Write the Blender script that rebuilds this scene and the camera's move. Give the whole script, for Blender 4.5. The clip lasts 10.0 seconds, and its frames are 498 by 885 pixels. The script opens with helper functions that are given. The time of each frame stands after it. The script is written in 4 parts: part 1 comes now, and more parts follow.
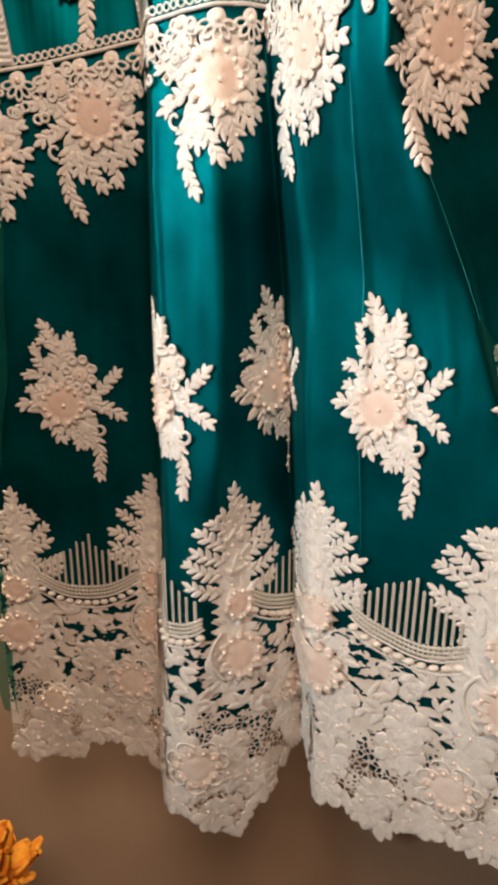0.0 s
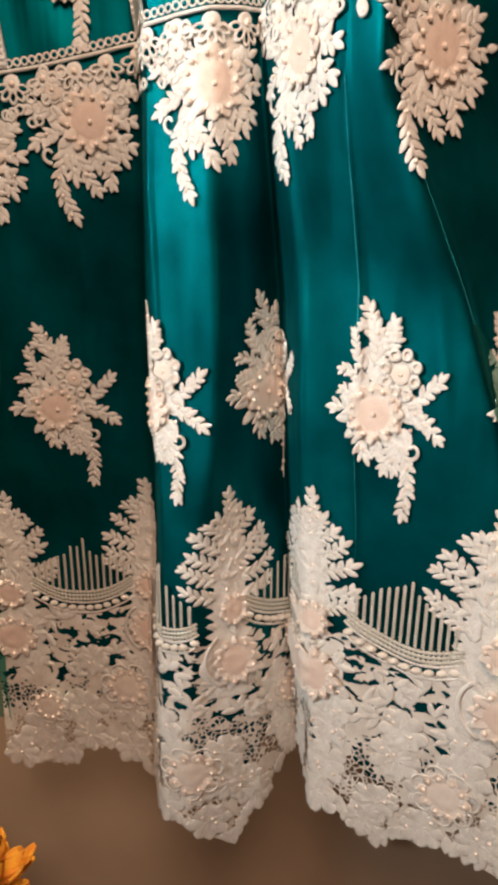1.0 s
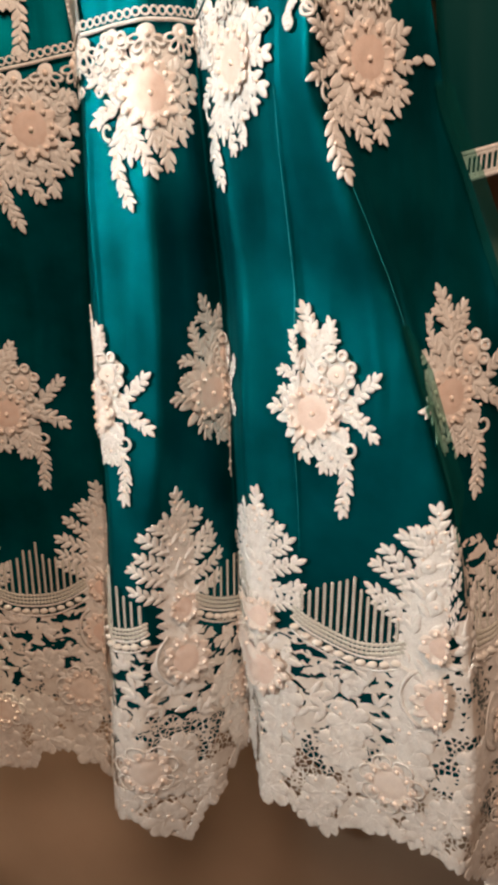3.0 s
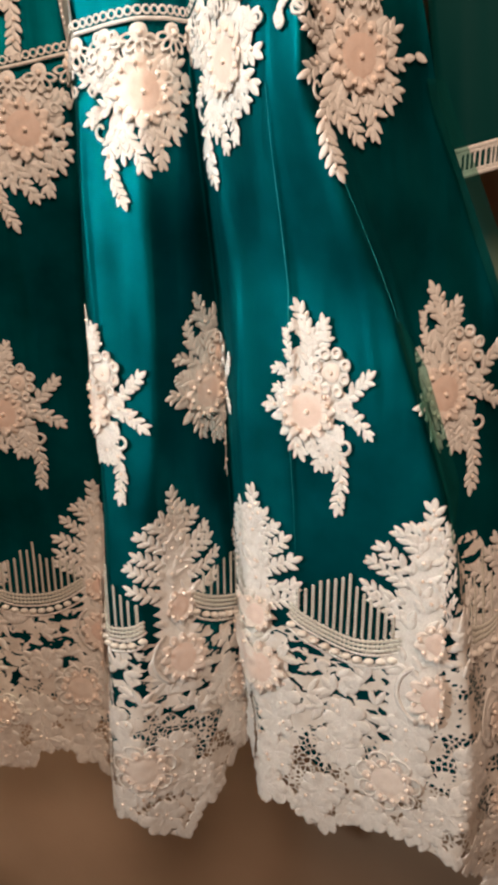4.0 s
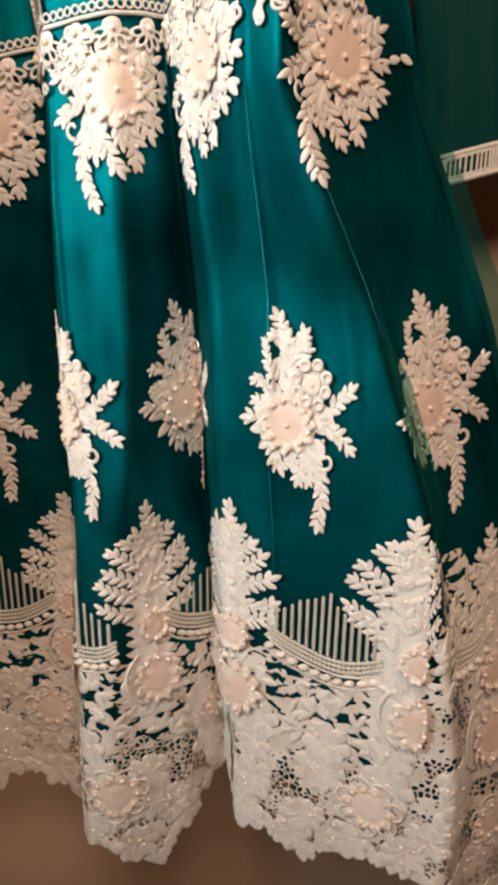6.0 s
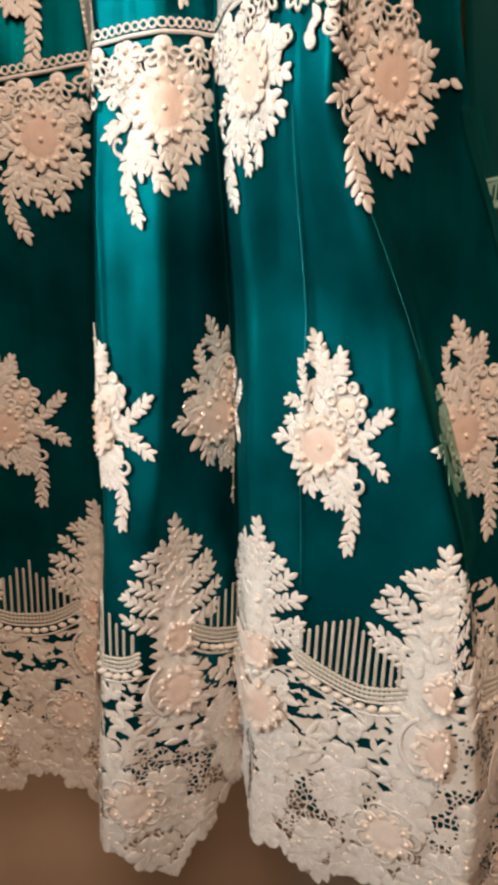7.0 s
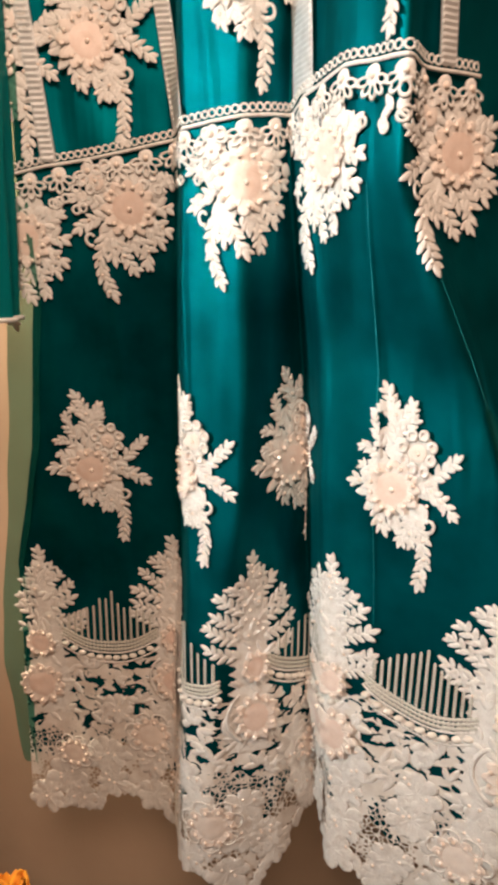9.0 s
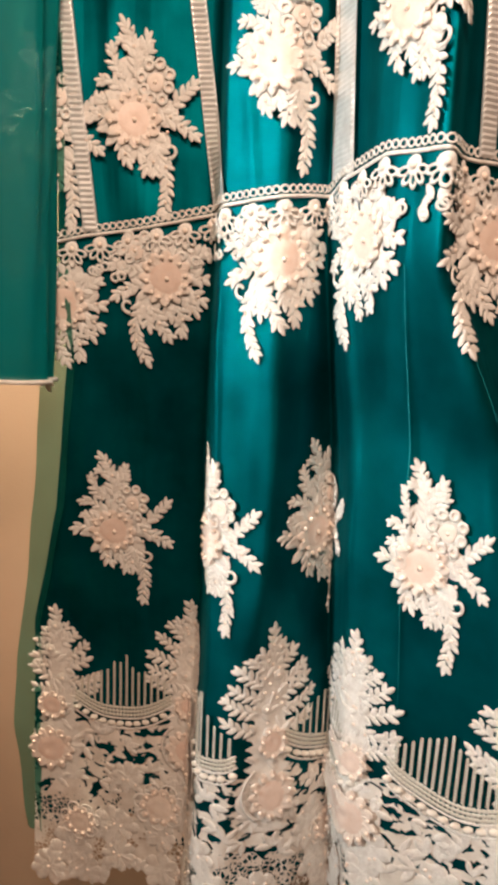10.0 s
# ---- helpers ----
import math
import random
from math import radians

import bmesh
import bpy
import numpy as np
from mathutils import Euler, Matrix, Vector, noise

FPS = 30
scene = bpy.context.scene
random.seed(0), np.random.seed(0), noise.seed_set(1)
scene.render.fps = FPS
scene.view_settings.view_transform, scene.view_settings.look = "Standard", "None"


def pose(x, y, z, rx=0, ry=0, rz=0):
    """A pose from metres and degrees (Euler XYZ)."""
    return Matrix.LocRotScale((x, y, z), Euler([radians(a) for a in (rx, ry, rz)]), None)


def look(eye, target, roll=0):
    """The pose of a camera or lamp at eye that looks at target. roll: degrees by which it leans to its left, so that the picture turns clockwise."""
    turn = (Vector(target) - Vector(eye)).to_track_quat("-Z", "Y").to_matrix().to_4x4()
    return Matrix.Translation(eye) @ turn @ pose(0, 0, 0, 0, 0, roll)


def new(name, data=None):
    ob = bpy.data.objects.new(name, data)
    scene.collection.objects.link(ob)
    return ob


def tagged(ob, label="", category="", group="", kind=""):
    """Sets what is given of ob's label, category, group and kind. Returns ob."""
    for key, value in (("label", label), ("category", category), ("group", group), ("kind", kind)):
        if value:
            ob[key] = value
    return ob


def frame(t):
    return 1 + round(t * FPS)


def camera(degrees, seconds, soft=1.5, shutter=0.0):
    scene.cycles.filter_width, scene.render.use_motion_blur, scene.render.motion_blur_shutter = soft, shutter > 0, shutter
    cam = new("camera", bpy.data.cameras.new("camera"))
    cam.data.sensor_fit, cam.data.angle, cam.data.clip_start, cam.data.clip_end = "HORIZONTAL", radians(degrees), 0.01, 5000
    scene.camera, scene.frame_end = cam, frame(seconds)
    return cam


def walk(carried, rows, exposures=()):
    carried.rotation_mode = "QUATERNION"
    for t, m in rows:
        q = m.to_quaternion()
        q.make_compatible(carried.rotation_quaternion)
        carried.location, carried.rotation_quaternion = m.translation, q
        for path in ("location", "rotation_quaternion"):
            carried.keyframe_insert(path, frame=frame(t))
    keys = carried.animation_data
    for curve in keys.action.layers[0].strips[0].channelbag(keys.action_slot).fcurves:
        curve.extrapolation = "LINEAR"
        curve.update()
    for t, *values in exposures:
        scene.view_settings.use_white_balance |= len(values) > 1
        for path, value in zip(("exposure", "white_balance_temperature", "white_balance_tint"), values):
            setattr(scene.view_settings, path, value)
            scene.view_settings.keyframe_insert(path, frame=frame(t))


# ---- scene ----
cam = camera(38.5, 10.0, soft=4.1, shutter=0.5)
METRES, EYE, TILT, LEAN, TURN = 0.28, 1.5, -18.0, 0.0, 0.0
ROWS = [
    (0.0, 0.0, 0.0, 0.0, 0.0, 0.0, -0.0),
    (0.5, -0.0017, 0.024, -0.0016, 0.12, -0.09, -0.24),
    (1.0, 0.001, 0.0102, 0.001, -0.4, 0.32, -0.02),
    (1.5, 0.0533, -0.0313, -0.0007, -1.48, 0.67, 0.87),
    (2.0, 0.0862, -0.0473, -0.0092, -3.68, -0.26, 0.51),
    (2.5, 0.1232, -0.0725, -0.0071, -3.56, 0.3, 1.1),
    (3.0, 0.1044, -0.058, -0.0108, -2.85, 0.54, 0.97),
    (4.5, 0.1414, -0.0649, -0.0242, -3.08, 0.54, 1.65),
    (5.0, 0.1523, -0.017, -0.0155, -4.12, 0.02, 1.58),
    (5.5, 0.1482, 0.0259, 0.0029, -4.69, 0.6, 1.44),
    (7.0, 0.1234, 0.0558, 0.0826, -2.27, 1.05, -1.37),
    (7.5, 0.0408, -0.016, 0.1017, -0.04, 2.33, -1.62),
    (8.0, -0.0226, -0.0827, 0.1258, -0.13, 3.77, -1.9),
    (8.5, 0.0159, -0.1965, 0.1914, -0.65, 4.46, -0.21),
    (9.0, -0.0086, -0.1566, 0.1717, 1.4, 2.58, -0.97),
    (9.5, -0.0747, -0.174, 0.2005, 0.84, 5.11, -2.82),
    (10.0, -0.0851, -0.1649, 0.2484, 2.12, 6.68, -3.2),
]
walk(cam, [(t, pose(0, 0, EYE, TILT, LEAN, TURN) @ pose(METRES * x, METRES * y, METRES * z, 90 + pitch, roll, yaw)) for t, x, y, z, yaw, pitch, roll in ROWS], exposures=[(0.0, -0.26), (6.8, -0.26), (8.0, -0.14), (10.0, -0.08)])

# ---- world, lights, exposure ----
world = bpy.data.worlds.new("world")
scene.world = world
world.use_nodes = True
world.node_tree.nodes["Background"].inputs[0].default_value = (0.9, 0.62, 0.42, 1)
world.node_tree.nodes["Background"].inputs[1].default_value = 0.30
scene.view_settings.exposure = 0.0


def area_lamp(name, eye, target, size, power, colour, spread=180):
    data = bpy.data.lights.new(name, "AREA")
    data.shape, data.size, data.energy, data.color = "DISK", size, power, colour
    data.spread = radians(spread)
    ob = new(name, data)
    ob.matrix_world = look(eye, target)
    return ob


area_lamp("key_lamp", (-1.90, -0.55, 2.20), (0.05, 0.8, 1.50), 0.16, 4.3, (0.92, 1.0, 0.99), 44)
# Added warm fill, no source known: lifts lace that the key lamp misses.
area_lamp("warm_fill", (-0.04, -0.45, 2.55), (-0.15, 0.85, 0.90), 0.7, 35.0, (1.0, 0.74, 0.57))

# Unseen lamp put in only to brighten the wall left of the dress.
area_lamp("left_wall_fill", (-0.56, 0.90, 2.30), (-0.46, 1.15, 1.35), 0.12, 8.6, (1.0, 0.80, 0.58), 85)

# ---- materials ----


def nodes_of(name):
    mat = bpy.data.materials.new(name)
    mat.use_nodes = True
    tree = mat.node_tree
    return mat, tree, tree.nodes["Principled BSDF"], tree.nodes["Material Output"]


def grain(tree, bsdf, scale, low, high, bump_scale, bump, distance=0.001, island=0.0):
    """Colour from low to high by noise at two scales, and relief from a finer noise."""
    coord = tree.nodes.new("ShaderNodeTexCoord")
    geo = tree.nodes.new("ShaderNodeNewGeometry")
    n1, n2 = tree.nodes.new("ShaderNodeTexNoise"), tree.nodes.new("ShaderNodeTexNoise")
    n1.inputs["Scale"].default_value, n1.inputs["Detail"].default_value = scale, 5
    n2.inputs["Scale"].default_value, n2.inputs["Detail"].default_value = bump_scale, 3
    tree.links.new(geo.outputs["Position"], n1.inputs["Vector"])
    tree.links.new(geo.outputs["Position"], n2.inputs["Vector"])
    ramp = tree.nodes.new("ShaderNodeValToRGB")
    ramp.color_ramp.elements[0].position, ramp.color_ramp.elements[1].position = 0.3, 0.7
    ramp.color_ramp.elements[0].color, ramp.color_ramp.elements[1].color = (*low, 1), (*high, 1)
    mixer = tree.nodes.new("ShaderNodeMath")
    mixer.operation = "MULTIPLY_ADD"
    mixer.inputs[1].default_value = island
    tree.links.new(geo.outputs["Random Per Island"], mixer.inputs[0])
    tree.links.new(n1.outputs["Fac"], mixer.inputs[2])
    tree.links.new(mixer.outputs[0], ramp.inputs["Fac"])
    tree.links.new(ramp.outputs["Color"], bsdf.inputs["Base Color"])
    b = tree.nodes.new("ShaderNodeBump")
    b.inputs["Strength"].default_value, b.inputs["Distance"].default_value = bump, distance
    tree.links.new(n2.outputs["Fac"], b.inputs["Height"])
    tree.links.new(b.outputs["Normal"], bsdf.inputs["Normal"])
    return coord, ramp, n2, b


def satin_material():
    mat, tree, bsdf, out = nodes_of("teal_satin")
    _, ramp, _, bump = grain(tree, bsdf, 9.0, (0.0, 0.062, 0.074), (0.0, 0.150, 0.174), 900.0, 0.2, 0.0006)
    geo = tree.nodes.new("ShaderNodeNewGeometry")
    stretch = tree.nodes.new("ShaderNodeMapping")
    stretch.inputs["Scale"].default_value = (15.0, 15.0, 1.3)
    crease = tree.nodes.new("ShaderNodeTexNoise")
    crease.inputs["Scale"].default_value, crease.inputs["Detail"].default_value = 1.0, 4
    tree.links.new(geo.outputs["Position"], stretch.inputs["Vector"])
    tree.links.new(stretch.outputs[0], crease.inputs["Vector"])
    fold_bump = tree.nodes.new("ShaderNodeBump")
    fold_bump.inputs["Strength"].default_value, fold_bump.inputs["Distance"].default_value = 0.5, 0.012
    tree.links.new(crease.outputs["Fac"], fold_bump.inputs["Height"])
    tree.links.new(fold_bump.outputs["Normal"], bump.inputs["Normal"])
    bsdf.inputs["Roughness"].default_value = 0.54
    bsdf.inputs["Metallic"].default_value = 0.90
    bsdf.inputs["Specular Tint"].default_value = (0.0, 0.35, 0.38, 1)
    bsdf.inputs["Sheen Weight"].default_value = 0.05
    bsdf.inputs["Sheen Roughness"].default_value = 0.35
    bsdf.inputs["Sheen Tint"].default_value = (0.0, 0.7, 0.8, 1)
    return mat


def tulle_material(name, colour, opacity):
    mat, tree, bsdf, out = nodes_of(name)
    bsdf.inputs["Base Color"].default_value = (*colour, 1)
    bsdf.inputs["Roughness"].default_value = 0.6
    bsdf.inputs["Specular IOR Level"].default_value = 0.08
    bsdf.inputs["Sheen Weight"].default_value = 0.15
    bsdf.inputs["Sheen Tint"].default_value = (0.0, 0.6, 0.55, 1)
    trans = tree.nodes.new("ShaderNodeBsdfTransparent")
    trans.inputs[0].default_value = (0.55, 0.85, 0.74, 1)
    mix = tree.nodes.new("ShaderNodeMixShader")
    geo = tree.nodes.new("ShaderNodeNewGeometry")
    noise_tex = tree.nodes.new("ShaderNodeTexNoise")
    noise_tex.inputs["Scale"].default_value = 9.0
    tree.links.new(geo.outputs["Position"], noise_tex.inputs["Vector"])
    mult = tree.nodes.new("ShaderNodeMath")
    mult.operation = "MULTIPLY_ADD"
    mult.inputs[1].default_value = opacity * 0.5
    mult.inputs[2].default_value = opacity * 0.75
    tree.links.new(noise_tex.outputs["Fac"], mult.inputs[0])
    tree.links.new(mult.outputs[0], mix.inputs[0])
    tree.links.new(trans.outputs[0], mix.inputs[1])
    tree.links.new(bsdf.outputs[0], mix.inputs[2])
    tree.links.new(mix.outputs[0], out.inputs[0])
    return mat


def thread_material(name, low, high, rough=0.75, island=0.15, thread=700.0, relief=0.7, pore=0.14):
    mat, tree, bsdf, out = nodes_of(name)
    _, ramp, _, bump = grain(tree, bsdf, 95.0, low, high, thread, relief, 0.0014, island)
    geo = tree.nodes.new("ShaderNodeNewGeometry")
    pores = tree.nodes.new("ShaderNodeTexVoronoi")
    pores.feature = "DISTANCE_TO_EDGE"
    pores.inputs["Scale"].default_value = 330.0
    tree.links.new(geo.outputs["Position"], pores.inputs["Vector"])
    fine = tree.nodes.new("ShaderNodeMapRange")
    fine.inputs[1].default_value, fine.inputs[2].default_value = 0.0, 0.16
    fine.inputs[3].default_value, fine.inputs[4].default_value = 1.0 - pore, 1.0
    tree.links.new(pores.outputs["Distance"], fine.inputs[0])
    tone = tree.nodes.new("ShaderNodeMix")
    tone.data_type, tone.blend_type = "RGBA", "MULTIPLY"
    tone.inputs[0].default_value = 1.0
    tree.links.new(ramp.outputs["Color"], tone.inputs[6])
    tree.links.new(fine.outputs[0], tone.inputs[7])
    tree.links.new(tone.outputs[2], bsdf.inputs["Base Color"])
    bsdf.inputs["Roughness"].default_value = rough
    bsdf.inputs["Sheen Weight"].default_value = 0.2
    bsdf.inputs["Subsurface Weight"].default_value = 0.0
    return mat


def net_material(name, cell, patch, low, high):
    """Lace ground: thread lattice with uneven open cells."""
    mat, tree, bsdf, out = nodes_of(name)
    grain(tree, bsdf, 45.0, (0.64, 0.57, 0.50), (0.84, 0.79, 0.73), 330.0, 0.35, 0.0018)
    bsdf.inputs["Roughness"].default_value = 0.8
    geo = tree.nodes.new("ShaderNodeNewGeometry")
    cells = tree.nodes.new("ShaderNodeTexVoronoi")
    cells.feature = "DISTANCE_TO_EDGE"
    cells.inputs["Scale"].default_value = cell
    patches = tree.nodes.new("ShaderNodeTexNoise")
    patches.inputs["Scale"].default_value = patch
    tree.links.new(geo.outputs["Position"], cells.inputs["Vector"])
    tree.links.new(geo.outputs["Position"], patches.inputs["Vector"])
    lift = tree.nodes.new("ShaderNodeMapRange")
    lift.inputs[1].default_value, lift.inputs[2].default_value = low, high
    lift.inputs[3].default_value, lift.inputs[4].default_value = 0.45, 0.10
    tree.links.new(patches.outputs["Fac"], lift.inputs[0])
    less = tree.nodes.new("ShaderNodeMath")
    less.operation = "LESS_THAN"
    tree.links.new(cells.outputs["Distance"], less.inputs[0])
    tree.links.new(lift.outputs[0], less.inputs[1])
    trans = tree.nodes.new("ShaderNodeBsdfTransparent")
    mix = tree.nodes.new("ShaderNodeMixShader")
    tree.links.new(less.outputs[0], mix.inputs[0])
    tree.links.new(trans.outputs[0], mix.inputs[1])
    tree.links.new(bsdf.outputs[0], mix.inputs[2])
    tree.links.new(mix.outputs[0], out.inputs[0])
    return mat


def gap_material(name):
    """Open lace: smooth thread-covered ground with rounded, drawn-out gaps of uneven size."""
    mat, tree, bsdf, out = nodes_of(name)
    grain(tree, bsdf, 45.0, (0.66, 0.60, 0.53), (0.84, 0.79, 0.73), 330.0, 0.35, 0.0018)
    bsdf.inputs["Roughness"].default_value = 0.8
    geo = tree.nodes.new("ShaderNodeNewGeometry")
    stretch = tree.nodes.new("ShaderNodeMapping")
    stretch.inputs["Scale"].default_value = (0.8, 0.8, 1.3)
    gaps = tree.nodes.new("ShaderNodeTexNoise")
    gaps.inputs["Scale"].default_value, gaps.inputs["Detail"].default_value, gaps.inputs["Distortion"].default_value = 62.0, 1.0, 0.7
    tree.links.new(geo.outputs["Position"], stretch.inputs["Vector"])
    tree.links.new(stretch.outputs[0], gaps.inputs["Vector"])
    less = tree.nodes.new("ShaderNodeMath")
    less.operation, less.inputs[1].default_value = "LESS_THAN", 0.515
    tree.links.new(gaps.outputs["Fac"], less.inputs[0])
    trans = tree.nodes.new("ShaderNodeBsdfTransparent")
    mix = tree.nodes.new("ShaderNodeMixShader")
    tree.links.new(less.outputs[0], mix.inputs[0])
    tree.links.new(trans.outputs[0], mix.inputs[1])
    tree.links.new(bsdf.outputs[0], mix.inputs[2])
    tree.links.new(mix.outputs[0], out.inputs[0])
    return mat


def plain_material(name, low, high, scale, bump_scale, bump, rough, metal=0.0, distance=0.002):
    mat, tree, bsdf, out = nodes_of(name)
    grain(tree, bsdf, scale, low, high, bump_scale, bump, distance)
    bsdf.inputs["Roughness"].default_value = rough
    bsdf.inputs["Metallic"].default_value = metal
    return mat


def pearl_material(name, colour):
    mat, tree, bsdf, out = nodes_of(name)
    bsdf.inputs["Base Color"].default_value = (*colour, 1)
    bsdf.inputs["Roughness"].default_value = 0.14
    bsdf.inputs["Coat Weight"].default_value = 0.6
    bsdf.inputs["Coat Roughness"].default_value = 0.08
    return mat


SATIN = satin_material()
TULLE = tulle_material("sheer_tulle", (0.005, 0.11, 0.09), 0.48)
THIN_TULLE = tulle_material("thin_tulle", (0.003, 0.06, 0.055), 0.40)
# Same tulle as the other sleeve; the dress's shade is put into its colour.
SHADED_SLEEVE = tulle_material("shaded_sleeve_tulle", (0.0, 0.040, 0.037), 1.6)
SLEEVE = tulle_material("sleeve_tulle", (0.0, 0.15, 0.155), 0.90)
ORGANZA = thread_material("sheer_peach_organza", (0.76, 0.57, 0.47), (0.84, 0.67, 0.58), 0.45, 0.1, 700.0, 0.12, 0.06)
LACE = thread_material("ivory_lace_thread", (0.68, 0.62, 0.56), (0.84, 0.80, 0.75), 0.7, 0.2, 480.0, 0.5, 0.14)
PETAL = thread_material("peach_organza", (0.76, 0.63, 0.54), (0.86, 0.75, 0.67), 0.6, 0.2, 500.0, 0.15, 0.05)
NET = net_material("lace_ground", 125.0, 26.0, 0.36, 0.53)
OPEN_NET = gap_material("open_lace_ground")
PEARL = pearl_material("peach_pearl", (0.88, 0.75, 0.65))
IVORY = pearl_material("ivory_oval_bead", (0.80, 0.75, 0.68))
BEAD = pearl_material("ivory_bead", (0.62, 0.60, 0.53))
# Paler than the tulle: the highlight along a pleat is painted into this colour.
PLEAT_HIGHLIGHT = plain_material("tulle_pleat_highlight", (0.0, 0.20, 0.22), (0.02, 0.38, 0.42), 60.0, 600.0, 0.3, 0.45, 0.0, 0.0005)
RIBBON = plain_material("silver_ribbed_ribbon", (0.66, 0.65, 0.63), (0.84, 0.83, 0.81), 60.0, 500.0, 0.4, 0.35, 0.35, 0.0008)
PLASTER = plain_material("beige_wall_paint", (0.41, 0.29, 0.205), (0.49, 0.35, 0.25), 3.0, 160.0, 0.2, 0.85)
FLOORING = plain_material("brown_floor", (0.05, 0.033, 0.024), (0.085, 0.058, 0.042), 5.0, 90.0, 0.2, 0.55)
CEILING = plain_material("white_ceiling_paint", (0.62, 0.56, 0.48), (0.70, 0.64, 0.56), 4.0, 120.0, 0.2, 0.9)
ORANGE = plain_material("orange_petal", (0.72, 0.19, 0.008), (0.85, 0.42, 0.03), 70.0, 300.0, 0.3, 0.7)
STALK = plain_material("green_stalk", (0.04, 0.10, 0.02), (0.07, 0.14, 0.03), 40.0, 200.0, 0.3, 0.6)
CLAY = plain_material("brown_clay", (0.20, 0.09, 0.05), (0.28, 0.13, 0.07), 20.0, 140.0, 0.3, 0.7)

# ---- the drape: how the cloth hangs, as a few fold lines from top to hem ----
FOLDS = []


def fold(*rows):
    """One fold line: (height, across, depth) from top to hem."""
    r = np.array(rows[::-1])
    FOLDS.append((r[:, 0], r[:, 1], r[:, 2]))


fold((1.921, -0.32, 0.9), (1.648, -0.319, 0.9), (1.49, -0.314, 0.92), (1.275, -0.341, 0.95), (1.078, -0.39, 0.99), (0.633, -0.4, 1.0))
fold((1.66, -0.116, 0.90), (1.414, -0.129, 0.95), (1.088, -0.13, 0.975), (0.631, -0.148, 0.97))
fold((1.651, -0.106, 0.832), (1.425, -0.109, 0.825), (1.161, -0.103, 0.817), (0.776, -0.116, 0.816))
fold((1.649, -0.034, 0.798), (1.425, -0.028, 0.791), (1.23, -0.034, 0.788), (1.10, -0.062, 0.796), (0.776, -0.076, 0.802))
fold((1.647, -0.008, 0.812), (1.424, 0.002, 0.822), (1.148, 0.006, 0.827), (0.758, 0.016, 0.826))
fold((1.655, 0.022, 0.84), (1.418, 0.048, 0.88), (1.122, 0.063, 0.88), (0.704, 0.083, 0.88))
fold((1.647, 0.028, 0.8), (1.426, 0.051, 0.79), (1.163, 0.065, 0.785), (0.803, 0.086, 0.77))
fold((1.632, 0.08, 0.715), (1.431, 0.114, 0.74), (1.182, 0.126, 0.74), (0.835, 0.157, 0.735))
fold((1.624, 0.119, 0.675), (1.436, 0.214, 0.69), (1.219, 0.282, 0.655), (0.912, 0.326, 0.65))
fold((1.629, 0.141, 0.72), (1.432, 0.228, 0.745), (1.22, 0.292, 0.73), (1.06, 0.332, 0.702), (0.876, 0.373, 0.69))
fold((1.715, 0.258, 0.8), (1.611, 0.287, 0.81), (1.536, 0.319, 0.80), (1.382, 0.38, 0.79), (1.139, 0.449, 0.78), (0.63, 0.537, 0.76))


def raw_depth(x, z):
    xs = np.array([np.interp(z, f[0], f[1]) for f in FOLDS])
    ys = np.array([np.interp(z, f[0], f[2]) for f in FOLDS])
    y = np.array(ys[0])
    for i in range(len(FOLDS) - 1):
        k = np.clip((x - xs[i]) / (xs[i + 1] - xs[i]), 0, 1)
        y = y + (k * k * (3 - 2 * k) * 0.5 + k * 0.5) * (ys[i + 1] - ys[i])
    return y


def full_depth(x, z):
    y = sum(raw_depth(x + d, z) for d in (-0.005, -0.0025, 0.0, 0.0025, 0.005)) / 5
    return y + 0.0022 * np.sin(38 * x + 5 * z) * np.sin(23 * z + 9 * x) + 0.0012 * np.sin(90 * x + 7 * z + 2 * np.sin(11 * z))


CREASES = []


def crease(amount, width, *rows):
    r = np.array(rows[::-1])
    CREASES.append((amount, width, r[:, 0], r[:, 1]))


crease(0.0045, 0.0032, (1.66, 0.088), (1.43, 0.116), (1.20, 0.126))
crease(0.0040, 0.0030, (1.62, 0.121), (1.436, 0.211), (1.25, 0.27))
crease(0.0030, 0.0028, (1.66, 0.034), (1.43, 0.060), (1.16, 0.073))
crease(0.0030, 0.0030, (1.60, 0.100), (1.45, 0.145), (1.36, 0.155))
crease(0.0035, 0.0030, (1.66, -0.102), (1.43, -0.104), (1.15, -0.099))
crease(0.005, 0.008, (1.62, 0.118), (1.44, 0.178), (1.25, 0.215))
crease(0.0015, 0.014, (1.64, -0.075), (1.40, -0.066), (1.15, -0.07))
crease(0.0012, 0.012, (1.66, -0.05), (1.40, -0.035), (1.2, -0.04))
crease(0.004, 0.009, (1.64, -0.215), (1.40, -0.205), (1.15, -0.20))
crease(0.004, 0.009, (1.60, -0.285), (1.35, -0.300), (1.15, -0.325))
crease(0.005, 0.010, (1.60, 0.225), (1.40, 0.320), (1.15, 0.39))
crease(0.004, 0.007, (2.1, -0.24), (1.85, -0.25), (1.70, -0.245))
crease(0.004, 0.007, (2.1, -0.09), (1.85, -0.085), (1.70, -0.07))
crease(0.005, 0.008, (2.1, 0.07), (1.85, 0.06), (1.70, 0.05))
crease(0.005, 0.008, (2.1, 0.13), (1.85, 0.115), (1.70, 0.10))


